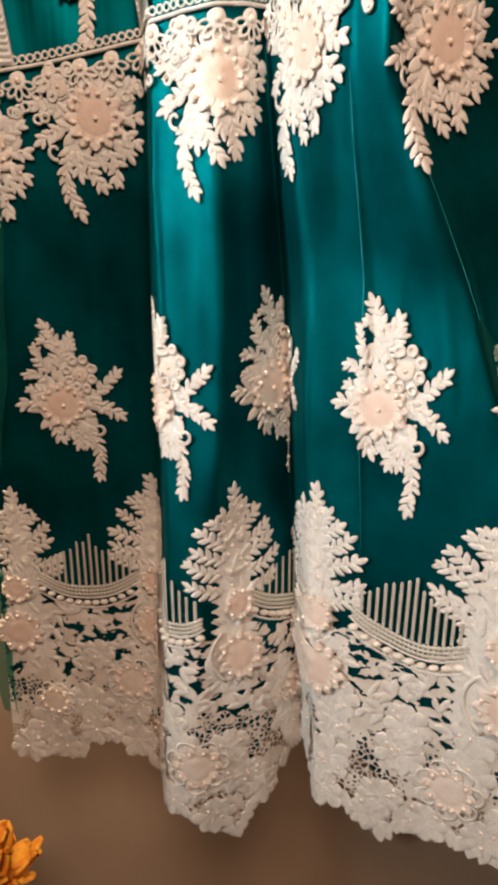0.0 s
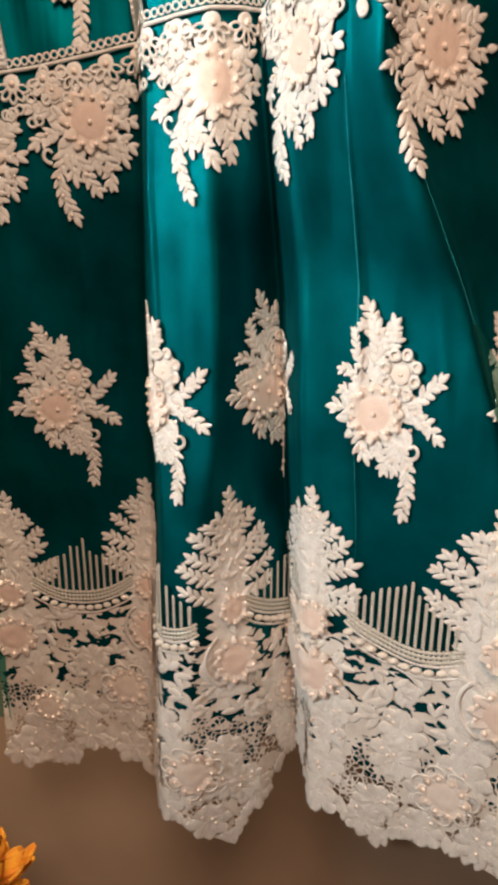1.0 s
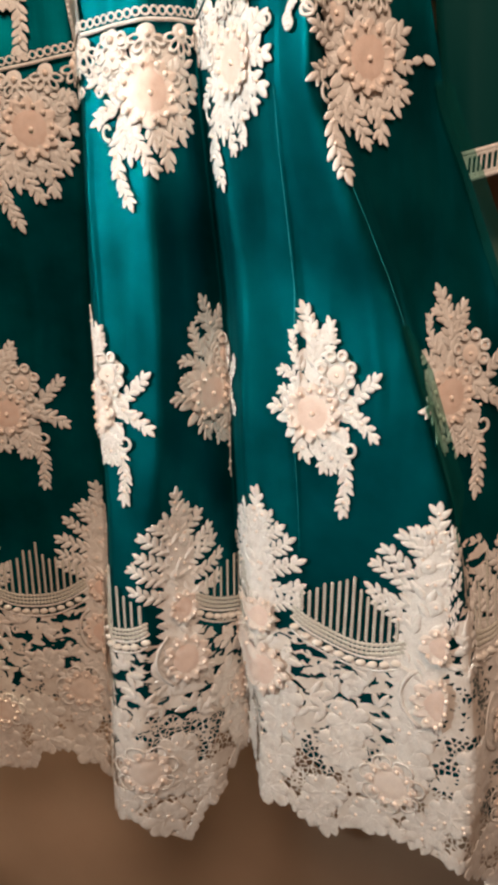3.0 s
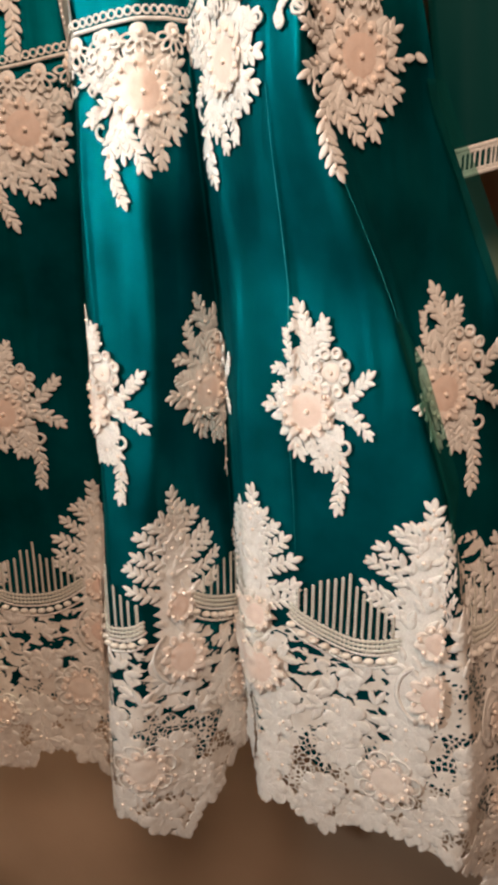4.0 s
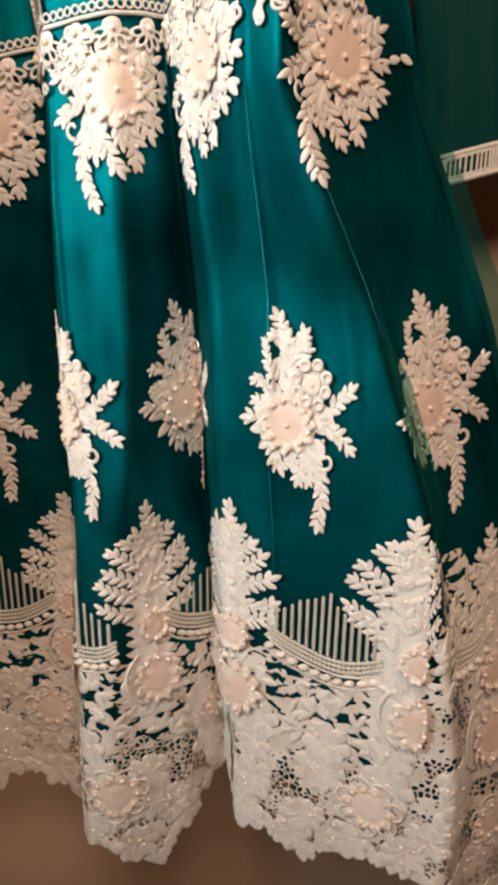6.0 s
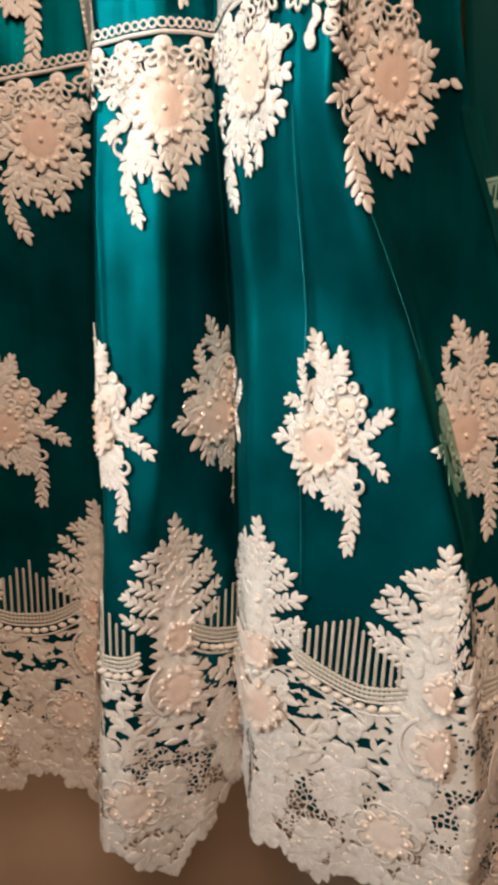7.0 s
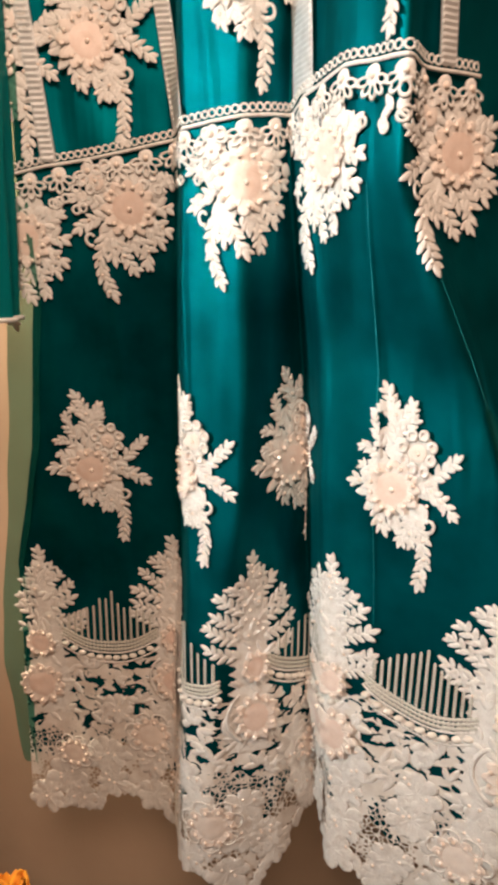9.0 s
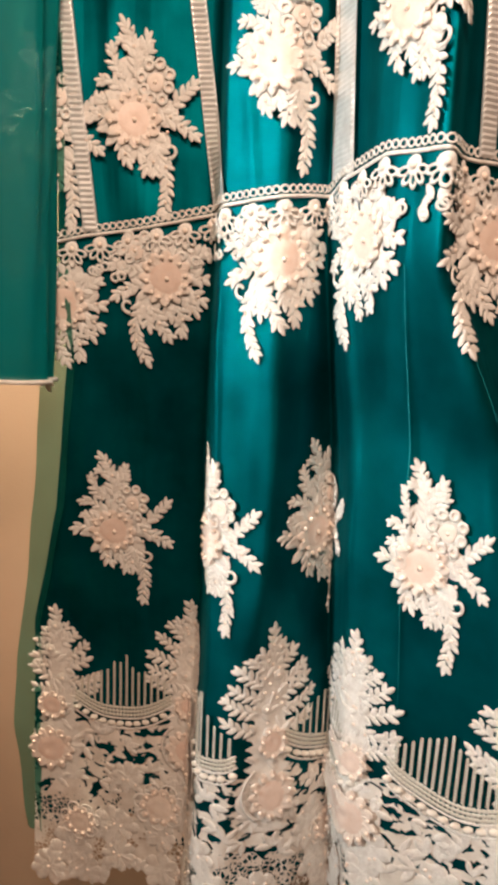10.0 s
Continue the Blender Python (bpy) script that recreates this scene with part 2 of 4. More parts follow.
def creased(x, z):
    y = full_depth(x, z)
    for amount, width, zs, xs in CREASES:
        line = np.interp(z, zs, xs) + 0.004 * np.sin(19 * z)
        fade = np.clip((z - zs[0]) / 0.12 + 0.3, 0, 1) * np.clip((zs[-1] - z) / 0.12 + 0.3, 0, 1)
        y = y - amount * fade * np.exp(-((x - line) / width) ** 2)
    return y


GX, GZ = np.linspace(-0.65, 0.75, 1401), np.linspace(0.3, 2.2, 476)
GRID = np.array([creased(GX, np.full_like(GX, z)) for z in GZ])
SOFT = np.bartlett(27)[1:-1] / np.bartlett(27).sum()
PADDED = np.vstack([GRID[:1]] * 12 + [GRID] + [GRID[-1:]] * 12)
GRID = sum(w * PADDED[i:i + len(GZ)] for i, w in enumerate(SOFT))


def depth(x, z):
    """How far back the cloth lies at each place across and height."""
    x, z = np.broadcast_arrays(np.asarray(x, float), np.asarray(z, float))
    u = np.clip((x - GX[0]) / (GX[1] - GX[0]), 0, len(GX) - 1.001)
    v = np.clip((z - GZ[0]) / (GZ[1] - GZ[0]), 0, len(GZ) - 1.001)
    i, j = u.astype(int), v.astype(int)
    u, v = u - i, v - j
    return (GRID[j, i] * (1 - u) + GRID[j, i + 1] * u) * (1 - v) + (GRID[j + 1, i] * (1 - u) + GRID[j + 1, i + 1] * u) * v


def edge(i, z):
    return np.interp(z, FOLDS[i][0], FOLDS[i][1])

# ---- mesh pieces: each is (points, faces) in metres: along, up, out of the cloth ----


def joined(pieces):
    pts, faces, n = [], [], 0
    for p, f in pieces:
        pts.append(np.asarray(p, float))
        faces += [tuple(i + n for i in q) for q in f]
        n += len(p)
    return np.vstack(pts), faces


def turned(piece, angle, a=0.0, b=0.0, h=0.0, size=1.0):
    p = np.array(piece[0]) * size
    c, s = math.cos(angle), math.sin(angle)
    return np.column_stack((c * p[:, 0] - s * p[:, 1] + a, s * p[:, 0] + c * p[:, 1] + b, p[:, 2] + h)), piece[1]


def leaf(length, width, rise=0.0016, tip=0.0, blunt=0.75, half=(0.22, 0.74, 1.0, 0.86, 0.50, 0.05)):
    """A padded leaf that starts at the origin and points along +a; tip lifts its end."""
    cols = (0.0, 0.18, 0.42, 0.68, 0.88, 1.0)
    pts, faces = [], []
    for k, w in zip(cols, half):
        lift = tip * k * k
        y = width * 0.5 * w
        pts += [(length * k, y, lift), (length * k, y * 0.74, lift + rise), (length * k, 0, lift + rise * blunt), (length * k, -y * 0.74, lift + rise), (length * k, -y, lift)]
    for i in range(5):
        for j in range(4):
            q = i * 5 + j
            faces.append((q, q + 5, q + 6, q + 1))
    n = len(pts)
    pts += [(x, y, h - 0.0009) for x, y, h in pts[0::5]] + [(x, y, h - 0.0009) for x, y, h in pts[4::5]]
    for i in range(5):
        faces.append((i * 5, n + i, n + i + 1, i * 5 + 5))
        faces.append((i * 5 + 4, i * 5 + 9, n + 7 + i, n + 6 + i))
    return np.array(pts), faces


def ball(radius, rings=5, seg=8, squash=1.0):
    pts, faces = [(0, 0, radius * squash)], []
    for i in range(1, rings):
        t = math.pi * i / rings
        for j in range(seg):
            u = 2 * math.pi * j / seg
            pts.append((radius * math.sin(t) * math.cos(u), radius * math.sin(t) * math.sin(u), radius * squash * math.cos(t)))
    pts.append((0, 0, -radius * squash))
    for j in range(seg):
        faces.append((0, 1 + j, 1 + (j + 1) % seg))
        last = len(pts) - 1
        base = 1 + (rings - 2) * seg
        faces.append((last, base + (j + 1) % seg, base + j))
    for i in range(rings - 2):
        for j in range(seg):
            p, q = 1 + i * seg + j, 1 + i * seg + (j + 1) % seg
            faces.append((p, p + seg, q + seg, q))
    return np.array(pts), faces


def ring(radius, thick, seg=12, tube=6, squash=1.0):
    pts, faces = [], []
    for i in range(seg):
        u = 2 * math.pi * i / seg
        for j in range(tube):
            v = 2 * math.pi * j / tube
            r = radius + thick * math.cos(v)
            pts.append((r * math.cos(u) * squash, r * math.sin(u), thick * math.sin(v) + thick * 0.6))
    for i in range(seg):
        for j in range(tube):
            i2, j2 = (i + 1) % seg, (j + 1) % tube
            faces.append((i * tube + j, i2 * tube + j, i2 * tube + j2, i * tube + j2))
    return np.array(pts), faces


def cord(path, thick, tube=6, taper=1.0):
    """A padded cord along (a, b) points."""
    path = np.asarray(path, float)
    pts, faces = [], []
    n = len(path)
    for i in range(n):
        d = path[min(i + 1, n - 1)] - path[max(i - 1, 0)]
        d = d / (np.linalg.norm(d) + 1e-9)
        r = thick * (1 + (taper - 1) * i / max(1, n - 1))
        for j in range(tube):
            v = 2 * math.pi * j / tube
            pts.append((path[i, 0] - d[1] * r * math.cos(v), path[i, 1] + d[0] * r * math.cos(v), r * math.sin(v) + r * 0.6))
    for i in range(n - 1):
        for j in range(tube):
            j2 = (j + 1) % tube
            faces.append((i * tube + j, i * tube + tube + j, i * tube + tube + j2, i * tube + j2))
    faces += [tuple(range(tube)), tuple(range(n * tube - 1, (n - 1) * tube - 1, -1))]
    return np.array(pts), faces


def rope(length, radius, a=0.0, b=0.0, pitch=0.0042, slant=0.0):
    """A beaded strand standing up from (a, b): one twisted rope with a swelling for each bead."""
    n = max(4, int(length / pitch * 4))
    pts, faces = [], []
    for i in range(n + 1):
        k = i / n
        r = radius * (0.60 + 0.48 * abs(math.sin(math.pi * length * k / pitch)))
        if i in (0, n):
            r *= 0.4
        for j in range(6):
            v = 2 * math.pi * j / 6 + 0.5 * i
            pts.append((a + slant * k * length + r * math.cos(v), b + k * length + 0.0008 * math.sin(v), r * math.sin(v) + radius * 0.7))
    for i in range(n):
        for j in range(6):
            faces.append((i * 6 + j, i * 6 + (j + 1) % 6, i * 6 + 6 + (j + 1) % 6, i * 6 + 6 + j))
    faces += [tuple(range(5, -1, -1)), tuple(range(n * 6, n * 6 + 6))]
    return np.array(pts), faces


def beaded(path, radius, pitch):
    """A string of beads along (a, b) points: one swelling cord."""
    path = np.asarray(path, float)
    run = np.concatenate(([0], np.cumsum(np.linalg.norm(np.diff(path, axis=0), axis=1))))
    n = max(6, int(run[-1] / pitch * 4))
    d = np.linspace(0, run[-1], n + 1)
    line = np.column_stack([np.interp(d, run, path[:, k]) for k in (0, 1)])
    pts, faces = [], []
    for i in range(n + 1):
        t = line[min(i + 1, n)] - line[max(i - 1, 0)]
        t = t / np.linalg.norm(t)
        r = radius * (0.42 + 0.58 * abs(math.sin(math.pi * d[i] / pitch)))
        for j in range(6):
            v = 2 * math.pi * j / 6
            pts.append((line[i, 0] - t[1] * r * math.cos(v), line[i, 1] + t[0] * r * math.cos(v), r * math.sin(v) + radius * 0.7))
    for i in range(n):
        for j in range(6):
            faces.append((i * 6 + j, i * 6 + 6 + j, i * 6 + 6 + (j + 1) % 6, i * 6 + (j + 1) % 6))
    return np.array(pts), faces


def disc(radius, rise, seg=16, dip=0.3):
    pts, faces = [(0, 0, rise * dip)], []
    for r, h in ((0.35, rise * (dip + 0.25)), (0.7, rise), (1.0, 0.0)):
        for j in range(seg):
            u = 2 * math.pi * j / seg
            k = 1 + 0.05 * math.sin(3 * u + r * 5)
            pts.append((radius * r * k * math.cos(u), radius * r * k * math.sin(u), h))
    for j in range(seg):
        faces.append((0, 1 + j, 1 + (j + 1) % seg))
        for i in range(2):
            p, q = 1 + i * seg + j, 1 + i * seg + (j + 1) % seg
            faces.append((p, p + seg, q + seg, q))
    return np.array(pts), faces


def spray(path, size, rng, width=0.48, ends=0.85, gap=0.66, spread=0.72):
    """A leafy sprig along a bent line: a stem, a narrow web, leaf pairs like an ear of wheat and an end leaf."""
    path = np.asarray(path, float)
    seg = np.linalg.norm(np.diff(path, axis=0), axis=1)
    run = np.concatenate(([0], np.cumsum(seg)))
    total = run[-1]
    line = lambda d: np.array((np.interp(d, run, path[:, 0]), np.interp(d, run, path[:, 1])))
    pieces = [cord([line(d) for d in np.linspace(0, total * 0.92, 7)], 0.0010, 5, 0.6)]
    web = cord([line(d) for d in np.linspace(0, total * 0.85, 8)], size * 0.24, 8, 0.5)
    pieces.append((web[0] * np.array((1, 1, 0.08)), web[1]))
    d = size * 0.15
    while d < total - size * 0.35:
        k = d / total
        a, b = line(d)
        a2, b2 = line(d + 0.003) if d + 0.003 < total else line(total) + 1e-4
        ang = math.atan2(b2 - b, a2 - a)
        s = size * (1 + (ends - 1) * k) * rng.uniform(0.92, 1.06)
        for side in (1, -1):
            slip = 0.14 * s * side
            pieces.append(turned(leaf(s * rng.uniform(0.9, 1.1), s * width * rng.uniform(0.9, 1.1), 0.0015, 0.0010), ang + side * (spread + rng.uniform(-0.12, 0.12)), a + slip * math.cos(ang), b + slip * math.sin(ang), 0.0008))
        d += s * gap
    ang = math.atan2(path[-1, 1] - path[-2, 1], path[-1, 0] - path[-2, 0])
    a, b = path[-1] - (path[-1] - path[-2]) / np.linalg.norm(path[-1] - path[-2]) * size * 0.6
    pieces.append(turned(leaf(size * 1.0, size * width, 0.0016, 0.0006), ang, a, b, 0.001))
    return joined(pieces)


def bloom(radius, petals, rng, lift=0.006):
    """A layered cloth flower: two rows of broad, cupped petals with short points."""
    pieces = []
    round_petal = (0.42, 0.72, 0.96, 1.0, 0.70, 0.05)
    for row, (r, n, h) in enumerate(((1.0, petals, 0.0020), (0.84, petals - 1, 0.0042))):
        for i in range(n):
            ang = 2 * math.pi * (i + 0.5 * row) / n + rng.uniform(-0.06, 0.06)
            start = radius * r * 0.42
            p = leaf(radius * r * rng.uniform(0.55, 0.63), radius * 4.4 * r / n * rng.uniform(0.9, 1.1), -0.0010 if row else 0.0014, lift * rng.uniform(0.3, 0.9), 1.5, round_petal)
            pieces.append(turned(p, ang, start * math.cos(ang), start * math.sin(ang), h))
    return joined(pieces)


# ---- laying pieces on the cloth ----
COLUMNS = np.linspace(-0.60, 0.70, 1301)
RUNS = {}
STRETCH = [1.0]
FLATTEN = 0.42


def on_cloth(piece, x0, z0, out=0.0, follow=True):
    """World points of a piece whose origin lies at (x0, z0) on the cloth; lengths across run along the folds."""
    p = np.asarray(piece[0])
    key = (round(z0, 3), follow, STRETCH[0])
    if key not in RUNS:
        y = depth(COLUMNS, np.full_like(COLUMNS, z0))
        RUNS[key] = np.concatenate(([0], np.cumsum(np.hypot(np.diff(COLUMNS), np.diff(y) * (STRETCH[0] if follow else 0.0)))))
    run = RUNS[key]
    x = np.interp(np.interp(x0, COLUMNS, run) + p[:, 0], run, COLUMNS)
    z = z0 + p[:, 1]
    e = 0.004
    gx = (depth(x + e, z) - depth(x - e, z)) / (2 * e)
    gx = np.clip(gx, -2.0, 2.0)
    n = np.sqrt(1 + gx * gx)
    h = p[:, 2] * FLATTEN + out
    return np.column_stack((x + h * gx / n, depth(x, z) - h / n, z))


PLACE = {}


def thing(name, at, label, category, group="", kind=""):
    ob = new(name)
    ob.location = at
    PLACE[ob] = Vector(at)
    return tagged(ob, label, category, group, kind)


def part(name, pts, faces, material, parent, label="", smooth=True, at=None):
    """Link points and faces as one mesh under a thing or a part, with its origin in its middle."""
    pts = np.asarray(pts, float)
    c = pts.mean(axis=0) if at is None else np.array(at)
    me = bpy.data.meshes.new(name)
    me.from_pydata((pts - c).tolist(), [], faces)
    me.materials.append(material)
    me.polygons.foreach_set("use_smooth", [smooth] * len(me.polygons))
    me.update()
    ob = new(name, me)
    PLACE[ob] = Vector(c)
    if parent is not None:
        ob.parent = parent
        ob.location = PLACE[ob] - PLACE[parent]
    else:
        ob.location = PLACE[ob]
    return tagged(ob, label)


SHARED = {}


def bead(name, x, z, out, radius, material, parent, squash=1.0, stretch=1.0, label=""):
    """A pearl or bead of its own on the cloth; alike ones share one mesh."""
    key = (name, round(radius, 4), material.name)
    if key not in SHARED:
        p, f = ball(radius, 6, 10)
        me = bpy.data.meshes.new(name)
        me.from_pydata(p.tolist(), [], f)
        me.materials.append(material)
        me.polygons.foreach_set("use_smooth", [True] * len(me.polygons))
        SHARED[key] = me
    w = on_cloth((np.array([(0, 0, 0.0)]), []), x, z, out * 0.66)[0]
    ob = new(name, SHARED[key])
    ob.parent = parent
    ob.location = Vector(w) - PLACE[parent]
    ob.scale = (stretch, 1.0, squash)
    PLACE[ob] = Vector(w)
    return tagged(ob, label)


def cloth_xz(x0, z0, a, b):
    w = on_cloth((np.array([(a, b, 0.0)]), []), x0, z0)[0]
    return w[0], w[2]


# ---- room ----


def slab(name, size, m, material, label, category):
    """A wall, floor or ceiling: a thick slab with softened edges."""
    bm = bmesh.new()
    bmesh.ops.create_cube(bm, size=1.0, matrix=Matrix.Diagonal((*size, 1)))
    bmesh.ops.bevel(bm, geom=bm.edges[:], offset=0.004, segments=1, affect="EDGES")
    me = bpy.data.meshes.new(name)
    bm.to_mesh(me)
    bm.free()
    me.materials.append(material)
    ob = new(name, me)
    ob.matrix_world = m
    return tagged(ob, label, category, kind="structure")


WALL_TURN = -14.0
WALL = pose(0.0, 1.13, 0, 0, 0, WALL_TURN)
slab("wall_north", (4.2, 0.12, 2.7), WALL @ pose(0, 0.06, 1.35), PLASTER, "beige painted plaster wall behind the dress", "wall")
# Unseen slab, placed to keep the key lamp off the left skirt panel.
slab("key_blocker", (0.10, 1.10, 2.7), pose(-0.836, 0.98, 1.35, 0, 0, 42.0), PLASTER, "added unseen plaster slab that shades the left of the dress", "wall")
slab("wall_south", (4.2, 0.12, 2.7), WALL @ pose(0, -3.26, 1.35), PLASTER, "beige painted plaster wall", "wall")
slab("wall_west", (0.12, 3.2, 2.7), WALL @ pose(-2.16, -1.6, 1.35), PLASTER, "beige painted plaster wall", "wall")
slab("wall_east", (0.12, 3.2, 2.7), WALL @ pose(2.16, -1.6, 1.35), PLASTER, "beige painted plaster wall", "wall")
slab("floor", (4.44, 3.44, 0.10), WALL @ pose(0, -1.6, -0.05), FLOORING, "brown floor", "floor")
slab("ceiling", (4.44, 3.44, 0.10), WALL @ pose(0, -1.6, 2.75), CEILING, "plain pale ceiling", "ceiling")

# ---- the dress ----
BASE = (0.05, 0.9, 0.62)
dress = thing("dress", BASE, "teal satin and tulle dress with beaded ivory lace, hung on wall", "dress")
RIM = [(-0.33, 1.648), (-0.282, 1.659), (-0.212, 1.670), (-0.11, 1.692), (0.02, 1.708), (0.03, 1.720), (0.067, 1.735), (0.155, 1.730), (0.205, 1.732), (0.30, 1.71)]
LACE_TOP = [(-0.43, 0.885), (-0.13, 0.895), (-0.11, 0.945), (0.0, 0.945), (0.06, 0.955), (0.09, 0.995), (0.14, 0.990), (0.19, 0.978), (0.25, 1.0), (0.29, 1.05), (0.31, 1.12), (0.345, 1.12), (0.37, 1.03), (0.56, 0.98)]
HEM = [(-0.43, 0.62), (-0.288, 0.616), (-0.275, 0.655), (-0.235, 0.664), (-0.188, 0.655), (-0.150, 0.612), (-0.13, 0.65), (-0.117, 0.685), (-0.082, 0.672), (-0.019, 0.625), (0.041, 0.72), (0.062, 0.739), (0.082, 0.775), (0.09, 0.738), (0.119, 0.766), (0.172, 0.712), (0.185, 0.737), (0.251, 0.756), (0.30, 0.744), (0.334, 0.73), (0.392, 0.65), (0.56, 0.60)]
TOP = 2.10


def rim_z(x):
    r = np.array(RIM)
    return np.interp(x, r[:, 0], r[:, 1])


def hem_z(x):
    r = np.array(HEM)
    return np.interp(x, r[:, 0], r[:, 1])


def lace_z(x):
    r = np.array(LACE_TOP)
    return np.interp(x, r[:, 0], r[:, 1])


def cloth_sheet(low, high, first, last, nx, nz, out):
    """A sheet that follows the folds between two fold lines (indices, may be fractions) and two height lines."""
    pts, faces = [], []
    for j in range(nz + 1):
        k = j / nz
        u = np.linspace(first, last, nx + 1)
        zz = np.full(nx + 1, 1.0)
        for _ in range(3):
            i = np.clip(u.astype(int), 0, len(FOLDS) - 2)
            x0 = np.array([edge(q, z) for q, z in zip(i, zz)])
            x1 = np.array([edge(q + 1, z) for q, z in zip(i, zz)])
            x = x0 + (u - i) * (x1 - x0)
            zz = low(x) + (high(x) - low(x)) * k
        pts.append(np.column_stack((x, depth(x, zz) - out, zz)))
    for j in range(nz):
        for i in range(nx):
            q = j * (nx + 1) + i
            faces.append((q, q + 1, q + nx + 2, q + nx + 1))
    return np.vstack(pts), faces


last = len(FOLDS) - 1
flat = lambda v: (lambda x: np.full_like(np.asarray(x, float), v))
part("skirt", *cloth_sheet(lambda x: hem_z(x) + 0.095, lambda x: rim_z(x) + 0.004, 0, last, 270, 90, -0.003), SATIN, dress, "teal satin skirt under sheer tulle, falling in deep folds")
part("upper_skirt", *cloth_sheet(lambda x: rim_z(x) - 0.01, flat(TOP), 0, last, 270, 50, -0.008), SATIN, dress, "teal tulle upper panel")
part("upper_hem_lace", *cloth_sheet(lambda x: lace_z(x) - 0.115, lambda x: lace_z(x) + 0.026 + 0.006 * np.sin(61 * x), 0, last, 360, 16, 0.0004), OPEN_NET, dress, "open ivory lace with leaf-shaped gaps")
part("hem_lace", *cloth_sheet(hem_z, lambda x: lace_z(x) - 0.090 + 0.014 * np.sin(70 * x) + 0.008 * np.sin(153 * x), 0, last, 360, 30, 0.001), NET, dress, "ivory openwork lace hem")

# ---- sheer tulle at the skirt's edges ----


def tulle_wing():
    """The tulle that stands out past the lining at the skirt's side."""
    rows = np.array([(2.0, -0.365), (1.80, -0.350), (1.66, -0.335), (1.515, -0.350), (1.351, -0.366), (1.22, -0.386), (1.005, -0.424), (0.887, -0.430), (0.70, -0.414)])[::-1]
    pts, faces = [], []
    n, m = 60, 6
    for i in range(n + 1):
        z = 0.70 + 1.28 * i / n
        a, b = float(np.interp(z, rows[:, 0], rows[:, 1])), float(edge(0, z)) + 0.012
        for j in range(m + 1):
            x = a + (b - a) * j / m
            pts.append((x, float(depth(max(x, edge(0, z)), z)) - 0.004 + 0.012 * (1 - j / m) + 0.003 * math.sin(40 * z + j), z))
    for i in range(n):
        for j in range(m):
            q = i * (m + 1) + j
            faces.append((q, q + 1, q + m + 2, q + m + 1))
    part("tulle_edge", pts, faces, TULLE, dress, "sheer green tulle standing out past the lining")


tulle_wing()


def tulle_right():
    """The tulle past the lining on the skirt's other side, thinning out to its edge."""
    pts, faces = [], []
    n, m = 60, 6
    for i in range(n + 1):
        z = 0.66 + 0.98 * i / n
        x0 = float(edge(last, z)) - 0.012
        wide = float(np.interp(z, (0.66, 1.1, 1.45, 1.64), (0.050, 0.042, 0.032, 0.018)))
        for j in range(m + 1):
            x = x0 + (wide + 0.012) * j / m
            pts.append((x, float(depth(x0, z)) - 0.004 + 0.030 * (j / m) ** 2 + 0.003 * math.sin(31 * z + j), z))
    for i in range(n):
        faces += [(i * 7 + j, i * 7 + j + 1, i * 7 + j + 8, i * 7 + j + 7) for j in range(m)]
    part("tulle_edge", pts, faces, THIN_TULLE, dress, "sheer green tulle standing out past the lining")


tulle_right()


def tulle_fold(number, first, past, low, high, out):
    """A single layer of tulle that runs on past a fold's edge and hangs over the recess beside it."""
    pts, faces = [], []
    n, m = 90, 8
    for i in range(n + 1):
        z = low + (high - low) * i / n
        e = float(edge(number, z)) + 0.002 * math.sin(17 * z)
        ease = min(1.0, 4 * i / n, 4 * (n - i) / n + 0.2)
        near = float(depth(e, z)) - out
        for j in range(m + 1):
            k = j / m
            x = e + first + (past * ease - first) * k
            y = min(float(depth(x, z)) - 0.0045, near + 0.004 * k)
            pts.append((x, y, z))
    for i in range(n):
        faces += [(i * 9 + j, i * 9 + j + 1, i * 9 + j + 10, i * 9 + j + 9) for j in range(m)]
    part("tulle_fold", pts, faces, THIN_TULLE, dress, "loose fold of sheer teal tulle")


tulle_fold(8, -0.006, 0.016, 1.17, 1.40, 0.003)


def pleat(width, *rows):
    """The doubled edge of a tulle pleat, lying on the skirt as a thin raised line with painted highlight."""
    r = np.array(rows[::-1])
    n = 70
    zs = np.linspace(r[0, 0], r[-1, 0], n + 1)
    xs = np.interp(zs, r[:, 0], r[:, 1]) + 0.0012 * np.sin(23 * zs)
    pts, faces = [], []
    for i in range(n + 1):
        w = width * (0.25 + 0.75 * math.sin(math.pi * (i + 2) / (n + 4)))
        for u, h in ((-1.0, 0.0), (-0.4, 0.0005), (0.4, 0.0005), (1.0, 0.0)):
            x = xs[i] + u * w
            pts.append((x, float(depth(x, zs[i])) - 0.0004 - h, zs[i]))
    for i in range(n):
        for j in range(3):
            q = i * 4 + j
            faces.append((q, q + 1, q + 5, q + 4))
    part("tulle_pleat", pts, faces, PLEAT_HIGHLIGHT, dress, "thin edge of a tulle pleat, its highlight painted pale")


pleat(0.0004, (1.62, 0.090), (1.52, 0.104), (1.43, 0.115), (1.30, 0.119), (1.12, 0.127))
pleat(0.0004, (1.55, 0.155), (1.50, 0.180), (1.45, 0.203), (1.40, 0.222))

